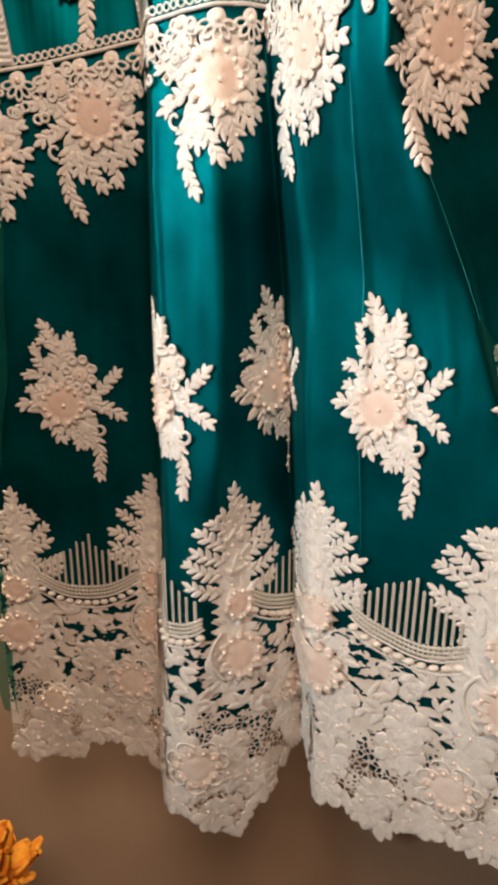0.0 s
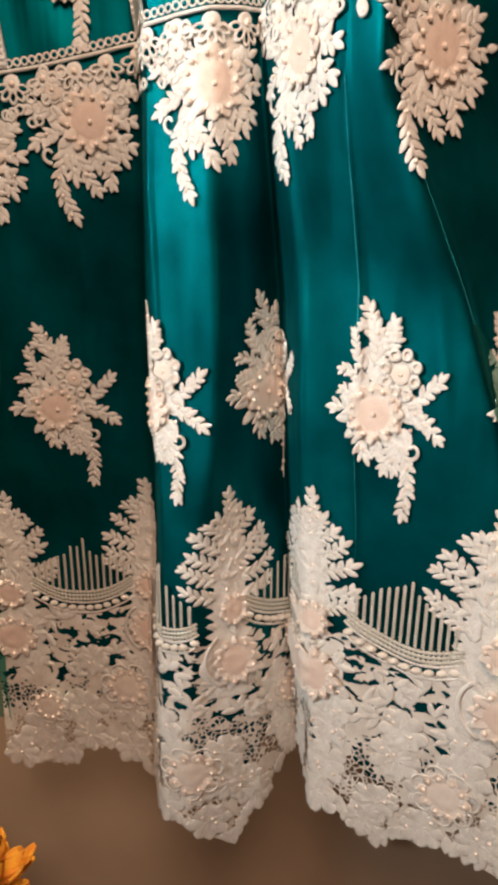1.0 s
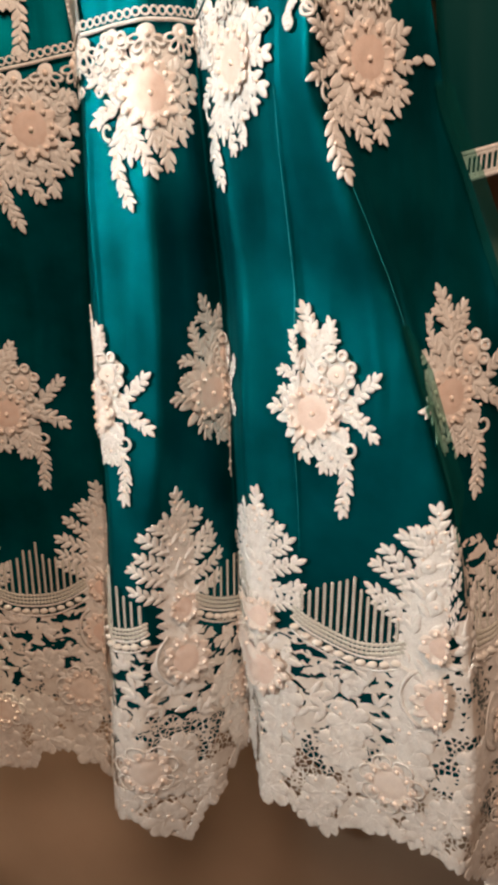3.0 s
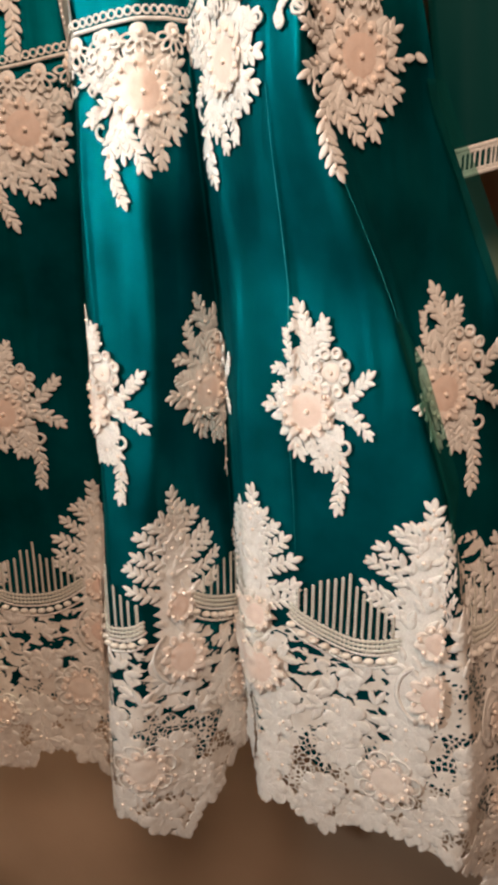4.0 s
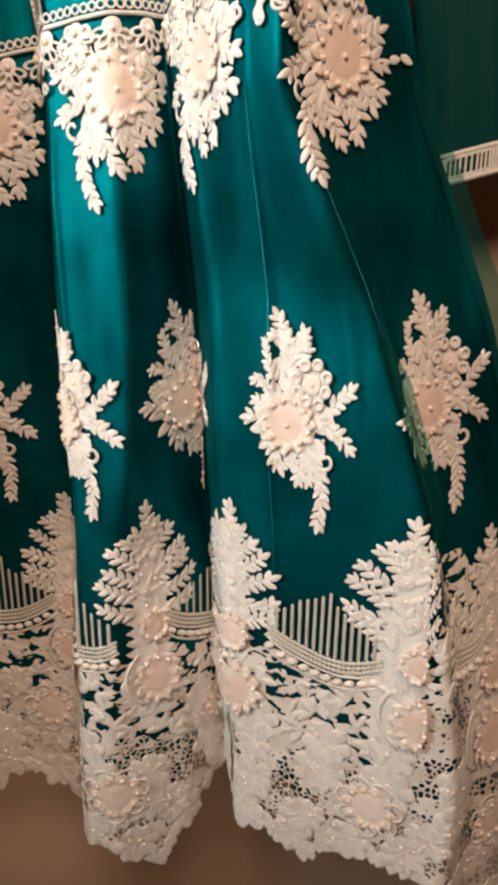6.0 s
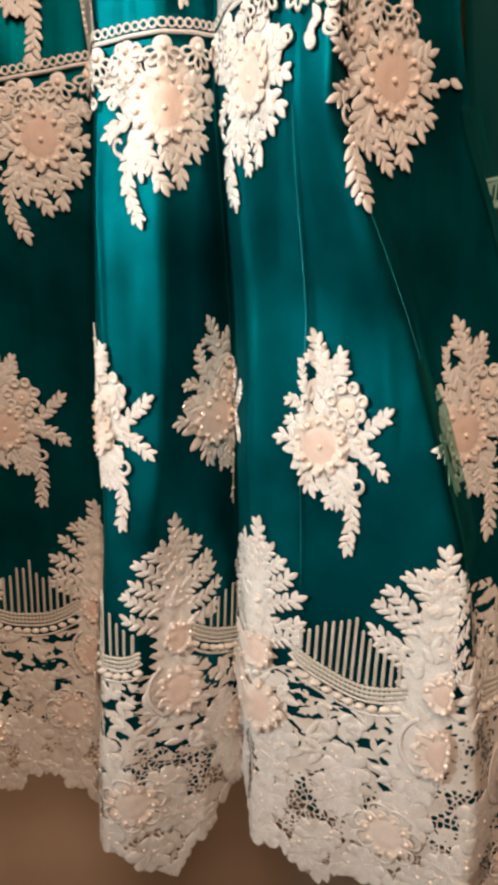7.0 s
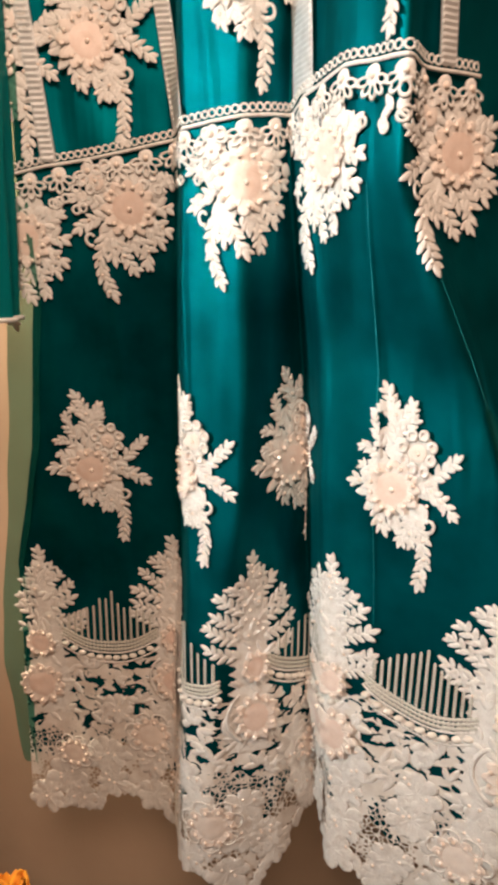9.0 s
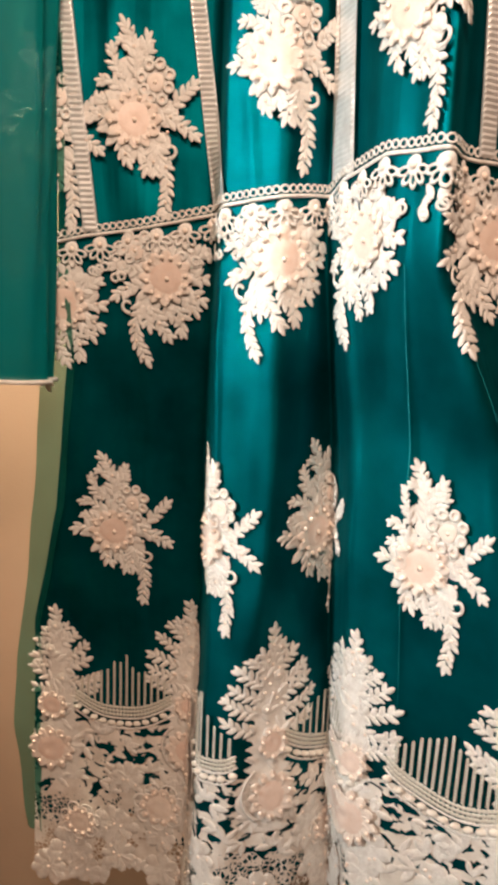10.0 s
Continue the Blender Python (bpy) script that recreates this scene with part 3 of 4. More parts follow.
# ---- lace flowers ----


def backing_leaves(flower, rng, fillers, n=13, reach=0.62):
    """The flat lace behind a bloom: a ground disc, a ring of pointed leaves and the pads under the ring cluster."""
    leaves = []
    for i in range(n):
        ang = 2 * math.pi * i / n + rng.uniform(-0.12, 0.12)
        r = flower * 0.78
        leaves.append(turned(leaf(flower * rng.uniform(reach - 0.10, reach + 0.12), flower * 0.36, 0.0016, 0.001), ang, r * math.cos(ang), r * math.sin(ang), 0.0))
    leaves.append(disc(flower * 1.04, 0.0008))
    for a, b, r in fillers:
        leaves.append(turned(disc(r, 0.0006, 14, 0.9), 0, a, b))
    return joined(leaves)


def motif(x0, z0, rng, sprigs, rings, button, fillers, hook_at, hook_turn, flower, pearls, size=1.0, label="ivory lace spray with a peach cloth bloom and pearls"):
    """A sewn-on spray: backing leaves, sprigs, ring cluster, curl, bloom and pearls."""
    body = backing_leaves(flower, rng, fillers)
    base = part("flower_applique", on_cloth(body, x0, z0, 0.0008), body[1], LACE, dress, label)
    for path, leaf_size in sprigs:
        piece = spray([(a * size, b * size) for a, b in path], leaf_size * size, rng)
        part("leaf_sprig", on_cloth(piece, x0, z0, 0.0012), piece[1], LACE, base)
    for a, b in rings:
        g = turned(ring(0.0050, 0.0021, 14, 6), 0, a * size, b * size, 0.001)
        part("lace_ring", on_cloth(g, x0, z0, 0.003), g[1], LACE, base)
        g = turned(disc(0.0042, 0.0008, 10), 0, a * size, b * size, 0.001)
        part("ring_ground", on_cloth(g, x0, z0, 0.0018), g[1], PETAL, base)
    ca, cb = button[0] * size, button[1] * size
    g = turned(disc(0.0105, 0.003), 0, ca, cb, 0.001)
    part("lace_button", on_cloth(g, x0, z0, 0.003), g[1], PETAL, base)
    bead("pearl", *cloth_xz(x0, z0, ca, cb), 0.007, 0.0024, PEARL, base)
    turns = np.linspace(0, 4.6, 14)
    hook = cord([((hook_at[0] + (0.010 - 0.0015 * t) * math.cos(hook_turn[0] + hook_turn[1] * t)) * size, (hook_at[1] + (0.010 - 0.0015 * t) * math.sin(hook_turn[0] + hook_turn[1] * t)) * size) for t in turns], 0.0024, 6, 0.8)
    part("curl", on_cloth(hook, x0, z0, 0.002), hook[1], LACE, base)
    petals = bloom(flower, 12, rng)
    part("bloom", on_cloth(petals, x0, z0, 0.0025), petals[1], PETAL, base, "pale peach pointed cloth petals")
    mid = disc(flower * 0.60, 0.0028, 20, 0.2)
    part("bloom_centre", on_cloth(mid, x0, z0, 0.0040), mid[1], ORGANZA, base, "sheer peach organza centre")
    for i in range(12):
        ang = 2 * math.pi * (i + rng.uniform(-0.15, 0.15)) / 12 + 0.2
        r = flower * rng.uniform(0.72, 0.80)
        bead("pearl", *cloth_xz(x0, z0, r * math.cos(ang), r * math.sin(ang)), 0.0085, 0.0030, PEARL, base)
    bead("pearl", *cloth_xz(x0, z0, 0.001, -0.001), 0.0080, 0.0030, PEARL, base)
    for a, b in pearls:
        bead("pearl", *cloth_xz(x0, z0, a * size, b * size), 0.004, 0.0022, PEARL, base)
    return base


FREE = dict(
    sprigs=[
        ([(0.000, 0.050), (-0.001, 0.085), (-0.006, 0.100), (-0.016, 0.117)], 0.0150), ([(0.000, 0.066), (0.008, 0.082), (0.020, 0.098)], 0.0150),
        ([(0.002, 0.056), (0.012, 0.070), (0.022, 0.084)], 0.0140), ([(-0.002, 0.078), (-0.010, 0.090), (-0.021, 0.093)], 0.0140),
        ([(-0.014, 0.046), (-0.026, 0.064), (-0.029, 0.086)], 0.0125), ([(-0.016, 0.034), (-0.030, 0.044), (-0.047, 0.045)], 0.0130),
        ([(-0.022, 0.014), (-0.034, 0.020), (-0.044, 0.024)], 0.0130), ([(-0.026, -0.002), (-0.042, 0.004), (-0.059, 0.001)], 0.0160),
        ([(0.050, 0.018), (0.064, 0.031), (0.081, 0.047)], 0.0155), ([(0.046, 0.000), (0.064, -0.006), (0.082, -0.021)], 0.0155),
        ([(-0.014, -0.026), (-0.014, -0.040), (-0.004, -0.056)], 0.0150), ([(0.006, -0.028), (0.006, -0.038), (0.009, -0.050)], 0.0140),
        ([(0.026, -0.028), (0.020, -0.046), (0.014, -0.066)], 0.0145), ([(0.030, -0.030), (0.028, -0.048), (0.026, -0.066)], 0.0135),
        ([(0.030, -0.030), (0.042, -0.056), (0.045, -0.084), (0.040, -0.116)], 0.0155), ([(0.034, 0.012), (0.044, 0.004), (0.054, 0.002)], 0.0140),
    ],
    rings=[(0.010, 0.050), (0.020, 0.064), (0.034, 0.065), (0.046, 0.053), (0.045, 0.038), (0.037, 0.024), (0.022, 0.026), (0.013, 0.036)],
    button=(0.028, 0.044), fillers=((0.028, 0.044, 0.021), (0.040, 0.008, 0.016), (0.034, -0.026, 0.013), (0.000, 0.044, 0.011), (-0.018, 0.030, 0.012), (-0.010, 0.060, 0.011), (0.006, 0.082, 0.010)),
    hook_at=(0.048, -0.036), hook_turn=(-1.9, 1.0), flower=0.0345,
    pearls=[(0.043, -0.056), (0.046, -0.078), (0.043, -0.100), (0.048, 0.004), (0.044, -0.014), (-0.010, -0.042), (0.0, 0.085), (-0.003, 0.105), (-0.045, 0.003), (0.062, -0.006), (0.026, -0.050)],
)
HUNG = dict(
    sprigs=[
        ([(-0.032, -0.034), (-0.042, -0.062), (-0.038, -0.084), (-0.024, -0.113)], 0.0160), ([(-0.020, -0.036), (-0.010, -0.056), (0.004, -0.080)], 0.0150),
        ([(0.012, -0.034), (0.021, -0.050), (0.019, -0.072)], 0.0160), ([(-0.032, -0.010), (-0.052, -0.016), (-0.070, -0.028)], 0.0150),
        ([(-0.032, 0.006), (-0.052, 0.010), (-0.070, 0.015)], 0.0150), ([(-0.028, 0.020), (-0.046, 0.030), (-0.060, 0.038)], 0.0140),
        ([(0.030, -0.016), (0.040, -0.022), (0.050, -0.032)], 0.0170), ([(0.030, 0.002), (0.042, 0.002), (0.054, -0.004)], 0.0170),
        ([(0.024, -0.024), (0.032, -0.034), (0.040, -0.046)], 0.0160), ([(0.026, 0.018), (0.038, 0.024), (0.050, 0.032)], 0.0160),
        ([(-0.026, -0.036), (-0.026, -0.052), (-0.022, -0.068)], 0.0140), ([(0.000, -0.034), (0.004, -0.044), (0.006, -0.054)], 0.0140),
    ],
    rings=[(-0.046, 0.022), (-0.054, 0.034), (-0.036, 0.044), (-0.046, 0.050), (-0.026, 0.050)],
    button=(-0.038, 0.032), fillers=((-0.038, 0.034, 0.018), (0.028, 0.020, 0.020), (-0.026, -0.036, 0.014), (0.010, 0.036, 0.020), (-0.034, 0.004, 0.015)),
    hook_at=(-0.050, -0.036), hook_turn=(5.0, -1.0), flower=0.0345,
    pearls=[(-0.042, -0.062), (-0.039, -0.082), (-0.031, -0.104), (0.021, -0.052), (0.042, -0.022), (-0.010, -0.058), (0.046, 0.002), (-0.052, -0.014)],
)
rng = random.Random(4)
for x, z, along in ((-0.258, 1.244, 0.3), (-0.1082, 1.283, 1.0), (0.026, 1.297, 0.9), (0.138, 1.300, 1.3), (0.290, 1.314, 0.5)):
    STRETCH[0] = along
    motif(x, z, rng, **FREE)
STRETCH[0] = 1.0
for x, z in ((-0.315, 1.565), (-0.180, 1.603), (-0.032, 1.627), (0.056, 1.647), (0.182, 1.650)):
    STRETCH[0] = 0.5 if x > 0.1 else 1.0
    motif(x, z, rng, **HUNG)
STRETCH[0] = 1.0
for x, z in ((-0.340, 1.77), (-0.222, 1.790), (-0.049, 1.832), (0.077, 1.855)):
    motif(x, z, rng, size=0.96, **FREE)

# ---- rim trim ----


def rim_trim():
    xs = np.linspace(-0.318, 0.205, 800)
    zs = rim_z(xs)
    ys = depth(xs, zs)
    run = np.concatenate(([0], np.cumsum(np.sqrt(np.diff(xs) ** 2 + np.diff(ys) ** 2 + np.diff(zs) ** 2))))
    pts, faces = [], []
    for x, z in zip(xs, zs):
        for b, h in ((-0.0100, 0.002), (-0.0092, 0.0040), (-0.0066, 0.0043), (-0.0058, 0.002)):
            pts.append((x, float(depth(x, z + b)) - h, z + b))
    for i in range(len(xs) - 1):
        for j in range(3):
            faces.append((i * 4 + j, i * 4 + 4 + j, i * 4 + 5 + j, i * 4 + j + 1))
    base = part("rim_band", pts, faces, LACE, dress, "ivory corded band with a looped edge")
    r = ring(0.0038, 0.0012, 10, 5)
    for k in range(int(run[-1] / 0.0090)):
        x = float(np.interp(k * 0.0090, run, xs))
        part("loop", on_cloth(r, x, float(rim_z(x)), 0.002), r[1], LACE, base)
    for k in range(int(run[-1] / 0.037)):
        x = float(np.interp((k + 0.5) * 0.037, run, xs))
        z = float(rim_z(x)) - 0.026
        f = []
        for i in range(5):
            ang = -math.pi / 2 + (i - 2) * 0.66
            f.append(turned(ring(0.0068, 0.0026, 10, 5, 0.55), ang + math.pi / 2, 0.012 * math.cos(ang), 0.012 * math.sin(ang) + 0.003))
        f.append(turned(disc(0.009, 0.004), 0, 0, 0.006))
        f = joined(f)
        fl = part("floret", on_cloth(f, x, z, 0.003), f[1], LACE, base, "small ivory slit-petalled lace floret")
        bead("pearl", x, z + 0.005, 0.007, 0.0038, PEARL, fl)
        for _ in range(5):
            a, b = rng.uniform(-0.019, 0.019), rng.uniform(-0.042, -0.014)
            if rng.random() < 0.5:
                g = turned(ring(0.0048, 0.0019, 10, 5), 0, a, b)
                part("lace_ring", on_cloth(g, x, z, 0.002), g[1], LACE, fl)
            else:
                g = turned(leaf(0.016, 0.009, 0.002), rng.uniform(3.4, 6.0), a, b + 0.008)
                part("lace_leaf", on_cloth(g, x, z, 0.002), g[1], LACE, fl)


rim_trim()

for x, z, ang in ((0.238, 1.655, 0.2), (0.252, 1.662, -0.4)):
    g = turned(leaf(0.017, 0.009, 0.001), ang)
    part("lace_leaf", on_cloth(g, x, z, 0.001), g[1], LACE, dress)

# ---- vertical ribbons above the rim ----


def ribbon(x_low, x_high, width):
    z0 = float(rim_z(x_low)) - 0.004
    pts, faces = [], []
    n = 130
    for i in range(n + 1):
        k = i / n
        z = z0 + (2.09 - z0) * k
        x = x_low + (x_high - x_low) * (z - z0) / 0.22
        bulge = 0.0016 * (i % 2)
        for u, h in ((-0.5, 0.0), (-0.46, 0.003), (-0.30, 0.003 + bulge), (0.30, 0.003 + bulge), (0.46, 0.003), (0.5, 0.0)):
            xx = x + u * width
            pts.append((xx, float(depth(xx, z)) - 0.001 - h, z))
    for i in range(n):
        for j in range(5):
            q = i * 6 + j
            faces.append((q, q + 1, q + 7, q + 6))
    part("ribbon", pts, faces, RIBBON, dress, "silvery ribbed ribbon sewn upright", smooth=False)


for a, b in ((-0.275, -0.302), (-0.111, -0.144), (0.030, 0.021), (0.165, 0.155)):
    ribbon(a, b, 0.0195)

# ---- hem lace ----


def pillar(x0, z0, rng, lean=0.004):
    """A pointed tree of lace leaves that rises from the hem, with two blooms at its foot."""
    narrow = 0.55 if x0 < -0.3 else 1.0
    rows = np.linspace(-0.300, -0.012, 60)
    pts, faces = [], []
    for b in rows:
        w = float(np.interp(-b, (0.012, 0.03, 0.06, 0.10, 0.15, 0.30), (0.003, 0.009, 0.018, 0.025, 0.030, 0.036)))
        w *= 1 + 0.22 * math.sin(b * 420 + x0 * 40)
        for k in np.linspace(-1, 1, 13):
            pts.append((w * k * (narrow if k < 0 else 1.0), b, 0.0012 * (1 - k * k)))
    for i in range(len(rows) - 1):
        faces += [(i * 13 + j, i * 13 + j + 1, i * 13 + j + 14, i * 13 + j + 13) for j in range(12)]
    base = part("lace_tree", on_cloth((np.array(pts), faces), x0, z0, 0.0016), faces, LACE, dress, "pointed tree of ivory lace leaves with pearls")
    shoots = [((0, -0.050), (0.0, -0.026), (0, 0.0), 0.0165)]
    for side in (1, -1):
        for p, q, e, s in (
            ((0.006, -0.056), (0.012, -0.044), (0.020, -0.026), 0.015), ((0.010, -0.062), (0.022, -0.052), (0.034, -0.040), 0.015),
            ((0.014, -0.086), (0.032, -0.072), (0.050, -0.056), 0.0165), ((0.016, -0.104), (0.040, -0.094), (0.062, -0.082), 0.0165),
            ((0.020, -0.124), (0.044, -0.120), (0.070, -0.106), 0.0165), ((0.022, -0.150), (0.046, -0.142), (0.068, -0.132), 0.0160)):
            k = side * rng.uniform(0.86, 1.06) * (narrow if side < 0 else 1.0)
            lift = rng.uniform(-0.006, 0.006)
            shoots.append(((p[0] * k, p[1]), (q[0] * k, q[1] + lift), (e[0] * k, e[1] + lift), s))
    for p, q, e, s in shoots:
        g = spray((p, q, e), s * rng.uniform(0.95, 1.08), rng, 0.48, 0.9, 0.72, 0.74)
        part("leaf_sprig", on_cloth(g, x0, z0, 0.0018), g[1], LACE, base)
    for _ in range(20):
        k = rng.uniform(0.1, 1)
        f = turned(leaf(rng.uniform(0.015, 0.021), rng.uniform(0.007, 0.010), 0.0018, 0.001), rng.choice((1, -1)) * rng.uniform(0.2, 1.2) + math.pi / 2, rng.uniform(-0.024, 0.024) * (0.4 + k * 0.7), -0.05 - 0.20 * k, 0.001)
        part("lace_leaf", on_cloth(f, x0, z0, 0.0022), f[1], LACE, base)
    for b, r in ((-0.030, 0.0075), (-0.070, 0.0085), (-0.118, 0.0085)):
        off = rng.uniform(-0.014, 0.014)
        f = turned(disc(r, 0.002, 12, 0.8), 0, off, b)
        part("lace_button", on_cloth(f, x0, z0, 0.004), f[1], LACE, base)
        bead("pearl", *cloth_xz(x0, z0, off, b), 0.0065, 0.0026, PEARL, base)
    for b, r, n in ((-0.165, 0.025, 9), (-0.242, 0.038, 12)):
        lean_at = lean * b / -0.20
        f = turned(bloom(r, n, rng), 0, lean_at, b)
        part("bloom", on_cloth(f, x0, z0, 0.007), f[1], PETAL, base, "pale peach pointed cloth petals")
        d = turned(disc(r * 0.6, 0.003, 16, 0.2), 0, lean_at, b)
        part("bloom_centre", on_cloth(d, x0, z0, 0.0085), d[1], ORGANZA, base)
        for i in range(n - 2):
            ang = 2 * math.pi * i / (n - 2) + 0.3
            bead("pearl", *cloth_xz(x0, z0, lean_at + r * 0.78 * math.cos(ang), b + r * 0.78 * math.sin(ang)), 0.0160, 0.0028, PEARL, base)
    if x0 < -0.3:
        return base
    arc = cord([(lean - 0.044 * math.cos(t), -0.242 + 0.045 * math.sin(t)) for t in np.linspace(-1.1, 0.9, 12)], 0.003, 6, 0.8)
    part("curl", on_cloth(arc, x0, z0, 0.003), arc[1], LACE, base)
    for _ in range(16):
        k = rng.uniform(0.05, 1)
        bead("pearl", *cloth_xz(x0, z0, rng.uniform(-0.04, 0.04) * k, -0.15 * k), 0.0045, 0.0020, PEARL, base)
    return base


def arch(x0, z0, half, strands, rng, tilt=0.0, peak=0.0):
    """Upright beaded strands over sagging rows of beads. (x0, z0): the foot of the middle strand."""
    sag = lambda a: 0.30 * a * a / max(half, 0.02) + tilt * a
    base = None
    for row in range(3):
        p = beaded([(a, sag(a) - 0.003 - row * 0.0062) for a in np.linspace(-half * 1.15, half * 1.15, 24)], 0.0033, 0.0058)
        ob = part("beaded_cord", on_cloth(p, x0, z0, 0.002), p[1], BEAD, base or dress, "sagging cords of ivory beads with upright beaded strands" if base is None else "")
        base = base or ob
    for off in (-0.0215, -0.0385):
        c = cord([(a, sag(a) + off) for a in np.linspace(-half * 1.2, half * 1.2, 14)], 0.0017)
        part("cord", on_cloth(c, x0, z0, 0.002), c[1], LACE, base)
    a = -half * 1.1
    while a < half * 1.15:
        bead("oval_bead", *cloth_xz(x0, z0, a, sag(a) - 0.030), 0.004, 0.0044, IVORY, base, 1.0, 1.5)
        a += 0.0140
    for i in range(strands):
        a = -half * 0.97 + 1.94 * half * i / max(1, strands - 1)
        k = min(1.0, abs(a - peak) / half)
        tall = (0.084 - 0.056 * k) * rng.uniform(0.90, 1.05) + (0.006 if i == strands // 2 else 0)
        p = rope(tall, 0.0024, a, sag(a))
        part("bead_strand", on_cloth(p, x0, z0, 0.002), p[1], BEAD, base)
    return base


for x, z, lean in ((-0.354, 1.107, -0.008), (-0.143, 1.132, 0.004), (-0.019, 1.183, 0.005), (0.081, 1.196, 0.010), (0.265, 1.215, 0.022), (0.380, 1.166, 0.004)):
    pillar(x, z, rng, lean)
arch(-0.247, 0.949, 0.068, 14, rng, 0.06)
arch(-0.106, 0.990, 0.045, 9, rng, 0.0, -0.005)
arch(0.068, 1.000, 0.085, 14, rng, 0.0, 0.0)
arch(0.186, 1.028, 0.060, 14, rng, -0.12)
arch(0.345, 1.045, 0.032, 5, rng)


def rosette(x, z, radius, petals, rng, base=None):
    """A flat lace flower of broad ribbed petals."""
    p = joined([turned(leaf(radius * rng.uniform(0.85, 1.1), radius * 5.6 / petals, 0.0018, 0.0010, 0.4, (0.20, 0.48, 0.80, 1.0, 0.86, 0.30)), 2 * math.pi * i / petals + rng.uniform(-0.15, 0.15)) for i in range(petals)])
    return part("lace_rosette", on_cloth(p, x, z, 0.002), p[1], LACE, dress if base is None else base, "flat ivory lace flower in the hem")


def hem_work(rng):
    for row, (up, step, size) in enumerate(((0.026, 0.066, 0.030), (0.072, 0.076, 0.032), (0.120, 0.080, 0.032), (0.165, 0.090, 0.030))):
        xs = np.linspace(-0.372, 0.545, 900)
        zs = hem_z(xs) + up
        run = np.concatenate(([0], np.cumsum(np.hypot(np.diff(xs), np.diff(depth(xs, zs))))))
        d = step * 0.5 * row
        while d < run[-1]:
            x = float(np.interp(d, run, xs))
            z = float(hem_z(x)) + up + rng.uniform(-0.008, 0.008)
            ob = rosette(x, z, size * rng.uniform(0.85, 1.15), rng.choice((8, 9, 10)), rng)
            for _ in range(3):
                bx, bz = x + rng.uniform(-0.018, 0.018), z + rng.uniform(-0.018, 0.018)
                if bz > max(float(hem_z(bx + q)) for q in (-0.02, 0.0, 0.02)) + 0.012:
                    bead("pearl", bx, bz, 0.004, 0.0023, PEARL, ob)
            d += step * rng.uniform(0.85, 1.15)
    xs = np.linspace(-0.378, 0.55, 900)
    zs = lace_z(xs) - 0.03
    run = np.concatenate(([0], np.cumsum(np.hypot(np.diff(xs), np.diff(depth(xs, zs))))))
    d = 0.01
    while d < run[-1]:
        x = float(np.interp(d, run, xs))
        z = float(lace_z(x)) - rng.uniform(-0.008, 0.100)
        n = rng.choice((2, 3, 3, 4))
        turn = rng.uniform(0, 6.28)
        p = joined([turned(leaf(rng.uniform(0.018, 0.027), rng.uniform(0.009, 0.013), 0.002, 0.001), turn + i * rng.uniform(0.7, 1.1)) for i in range(n)])
        part("trefoil", on_cloth(p, x, z, 0.0012), p[1], LACE, dress)
        d += rng.uniform(0.008, 0.014)
    xs = np.linspace(-0.385, 0.55, 900)
    run = np.concatenate(([0], np.cumsum(np.sqrt(np.diff(xs) ** 2 + np.diff(depth(xs, hem_z(xs))) ** 2 + np.diff(hem_z(xs)) ** 2))))
    d = 0.0
    while d < run[-1]:
        x = float(np.interp(d, run, xs))
        p = turned(leaf(rng.uniform(0.020, 0.026), rng.uniform(0.014, 0.022), 0.0010, 0.0), -math.pi / 2 + rng.uniform(-0.5, 0.5), 0, 0.019)
        part("edge_leaf", on_cloth(p, x, float(hem_z(x)), 0.002), p[1], LACE, dress)
        d += rng.uniform(0.012, 0.020)
    for x, z, r in ((-0.186, 0.782, 0.034), (-0.072, 0.766, 0.036), (0.066, 0.86, 0.028), (0.243, 0.833, 0.034), (-0.318, 0.735, 0.028), (0.40, 0.80, 0.032)):
        for i in range(7):
            ang = 2 * math.pi * i / 7 + 0.2
            g = turned(ring(r * 0.36, 0.0019, 12, 5, 0.8), ang, r * 0.95 * math.cos(ang), r * 0.95 * math.sin(ang))
            part("lace_loop", on_cloth(g, x, z, 0.004), g[1], LACE, dress)
        f = bloom(r, 10, rng)
        ob = part("bloom", on_cloth(f, x, z, 0.003), f[1], PETAL, dress, "pale peach cloth bloom at the hem")
        m = disc(r * 0.6, 0.003, 16, 0.2)
        part("bloom_centre", on_cloth(m, x, z, 0.0045), m[1], PETAL, ob)
        for i in range(10):
            ang = 2 * math.pi * i / 10
            bead("pearl", *cloth_xz(x, z, r * 0.75 * math.cos(ang), r * 0.75 * math.sin(ang)), 0.0095, 0.0028, PEARL, ob)


hem_work(rng)

# ---- sleeves ----


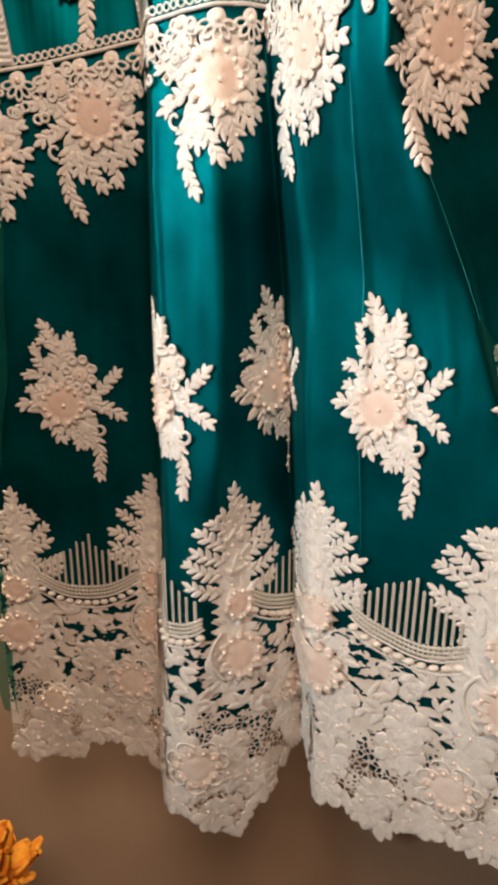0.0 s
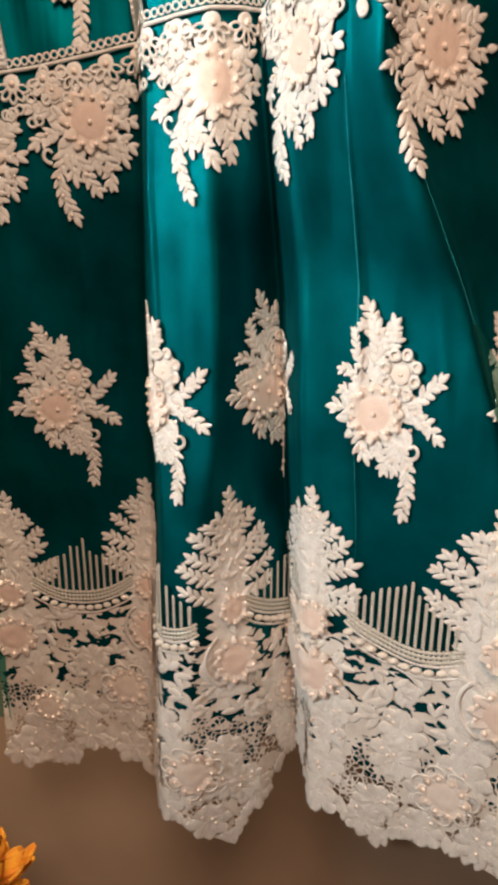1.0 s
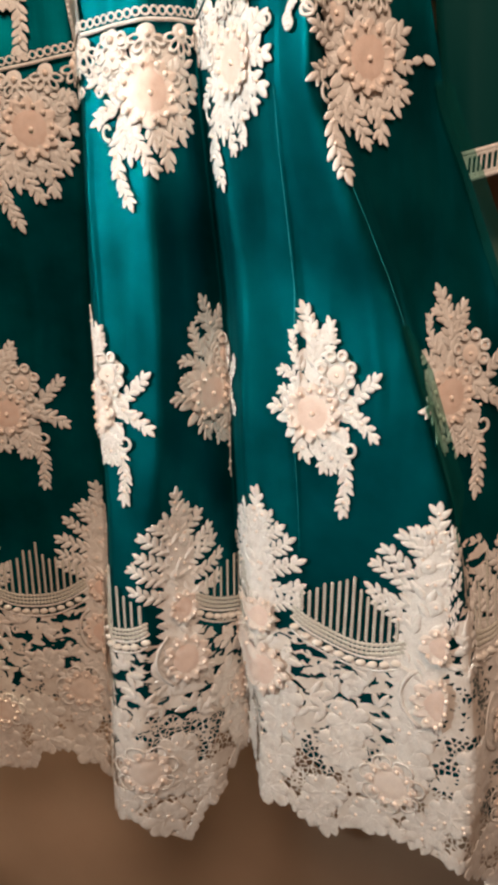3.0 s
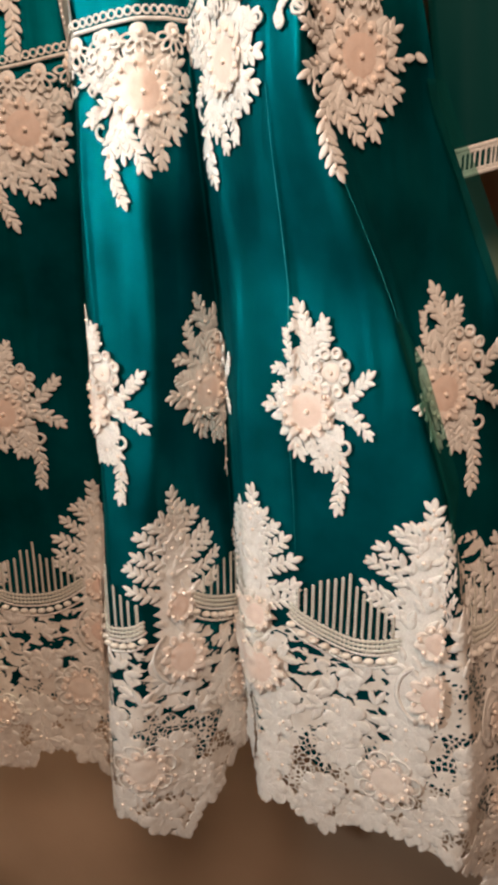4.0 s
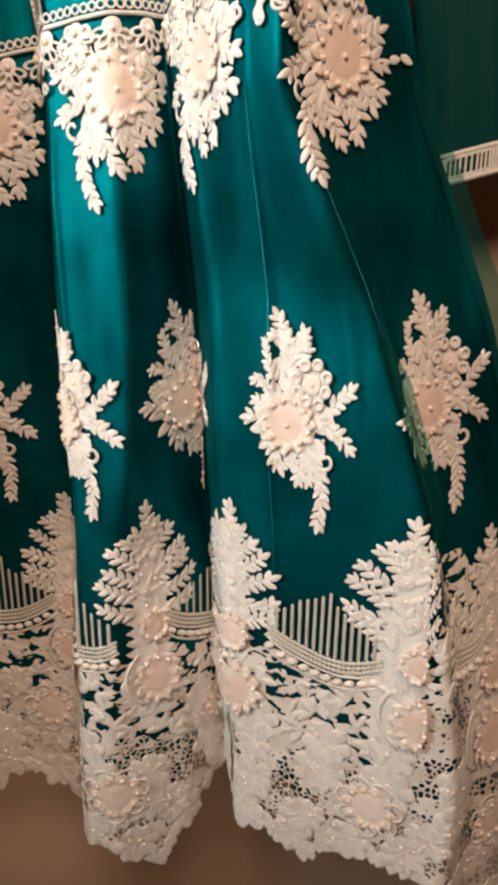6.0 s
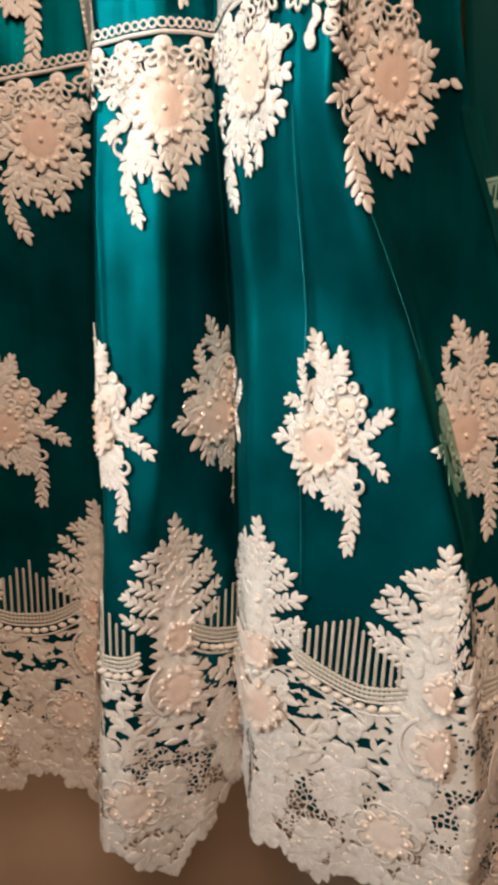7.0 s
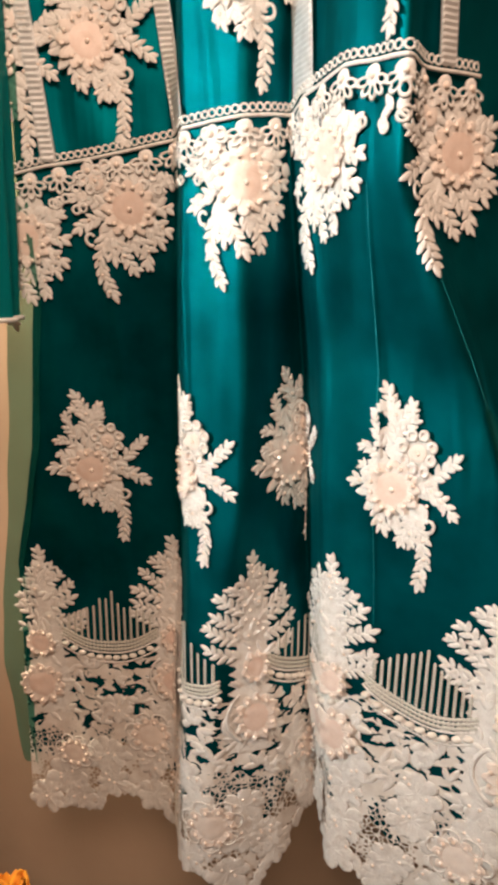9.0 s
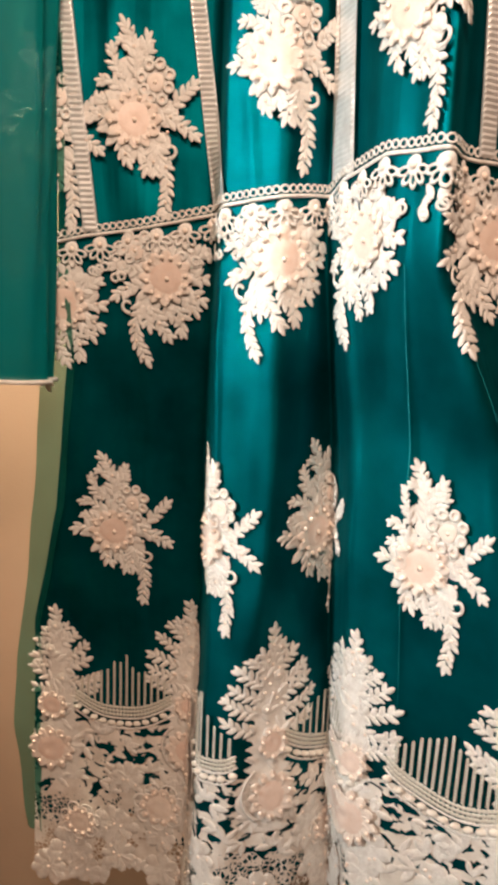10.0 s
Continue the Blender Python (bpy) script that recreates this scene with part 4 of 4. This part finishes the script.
def sleeve(cx, cy, rx, ry, z_low, slant, tilt, cuff, lattice, cloth):
    """A sheer hanging sleeve: an open, wrinkled tube with a trimmed end."""
    n, m = 48, 30
    rows = []
    for j in range(m + 1):
        z = z_low + (2.10 - z_low) * j / m
        ringp = []
        for i in range(n):
            u = 2 * math.pi * i / n
            w = 1 + 0.07 * math.sin(6 * u + 3 * z) + 0.05 * math.sin(11 * u - 6 * z)
            x = cx + slant * (z - z_low) + rx * w * math.cos(u)
            ringp.append((x, cy + ry * w * math.sin(u), z + tilt * (x - cx) * (1 - j / m)))
        rows.append(ringp)
    faces = [(j * n + i, j * n + (i + 1) % n, (j + 1) * n + (i + 1) % n, (j + 1) * n + i) for j in range(m) for i in range(n)]
    base = part("sleeve", [p for r in rows for p in r], faces, cloth, dress, "sheer teal tulle sleeve hanging down")

    def hoop(z_off, thick, name):
        pts, fc = [], []
        for i in range(n):
            x, y, z = rows[0][i]
            d = Vector((x - cx, y - cy, 0)).normalized()
            for v in range(6):
                a = 2 * math.pi * v / 6
                pts.append((x + d.x * (0.003 + thick * math.cos(a)), y + d.y * (0.003 + thick * math.cos(a)), z + z_off + thick * math.sin(a)))
        for i in range(n):
            for v in range(6):
                fc.append((i * 6 + v, ((i + 1) % n) * 6 + v, ((i + 1) % n) * 6 + (v + 1) % 6, i * 6 + (v + 1) % 6))
        return part(name, pts, fc, LACE, base, "ivory cuff trim")

    hoop(0.0, 0.0032, "cuff_edge")
    if lattice:
        hoop(cuff, 0.0032, "cuff_edge")
        hoop(cuff * 0.86, 0.0018, "cuff_edge")
        hoop(cuff * 0.16, 0.0018, "cuff_edge")
        for i in range(0, n):
            x, y, z = rows[0][i]
            x2, y2, z2 = rows[0][(i + 1) % n]
            for f in (0.0, 0.33, 0.67):
                xx, yy, zz = x + (x2 - x) * f, y + (y2 - y) * f, z + (z2 - z) * f
                d = Vector((xx - cx, yy - cy, 0)).normalized() * 0.004
                t = Vector((-d.y, d.x, 0)).normalized() * 0.0019
                c = Vector((xx, yy, zz)) + d
                o = d.normalized() * 0.0015
                pts = [c + t * s + Vector((0, 0, h)) + o * k for h in (0.003, cuff - 0.003) for s, k in ((-1, 0), (0, 1), (1, 0), (0, -1))]
                part("cuff_rung", [tuple(p) for p in pts], [(0, 1, 5, 4), (1, 2, 6, 5), (2, 3, 7, 6), (3, 0, 4, 7)], LACE, base)


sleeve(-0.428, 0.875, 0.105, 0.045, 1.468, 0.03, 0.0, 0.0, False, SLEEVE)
sleeve(0.440, 0.91, 0.115, 0.045, 1.572, -0.15, 0.26, 0.030, True, SHADED_SLEEVE)

# ---- orange flower on the floor beside the dress ----
plant = thing("potted_flower", (-0.447, 0.93, 0.0), "orange ruffled artificial flower in a brown clay pot", "flower")


def lathe(profile, seg=24):
    pts = [(r * math.cos(2 * math.pi * i / seg), r * math.sin(2 * math.pi * i / seg), z) for r, z in profile for i in range(seg)]
    faces = [(j * seg + i, j * seg + (i + 1) % seg, (j + 1) * seg + (i + 1) % seg, (j + 1) * seg + i) for j in range(len(profile) - 1) for i in range(seg)]
    return np.array(pts), faces


spot = np.array((-0.447, 0.93, 0.0))
p, f = lathe([(0.0, 0.0), (0.06, 0.0), (0.085, 0.15), (0.092, 0.15), (0.092, 0.17), (0.08, 0.17), (0.075, 0.14), (0.0, 0.14)])
part("pot", p + spot, f, CLAY, plant)
p, f = lathe([(0.006, 0.13), (0.005, 0.25), (0.006, 0.39), (0.0, 0.395)], 8)
part("stalk", p + spot, f, STALK, plant)
for i in range(64):
    el, az = rng.uniform(-0.15, 1.5), rng.uniform(0, 2 * math.pi)
    petal = leaf(rng.uniform(0.07, 0.10), rng.uniform(0.030, 0.046), 0.006, rng.uniform(-0.02, 0.03), -0.8, (0.2, 0.6, 0.9, 1.0, 0.8, 0.3))
    m = pose(*(spot + np.array((0, 0, 0.405))), 0, -math.degrees(el), math.degrees(az)) @ pose(0, 0, 0, rng.uniform(-40, 40))
    part("petal", [tuple(m @ Vector(q)) for q in petal[0]], petal[1], ORANGE, plant)
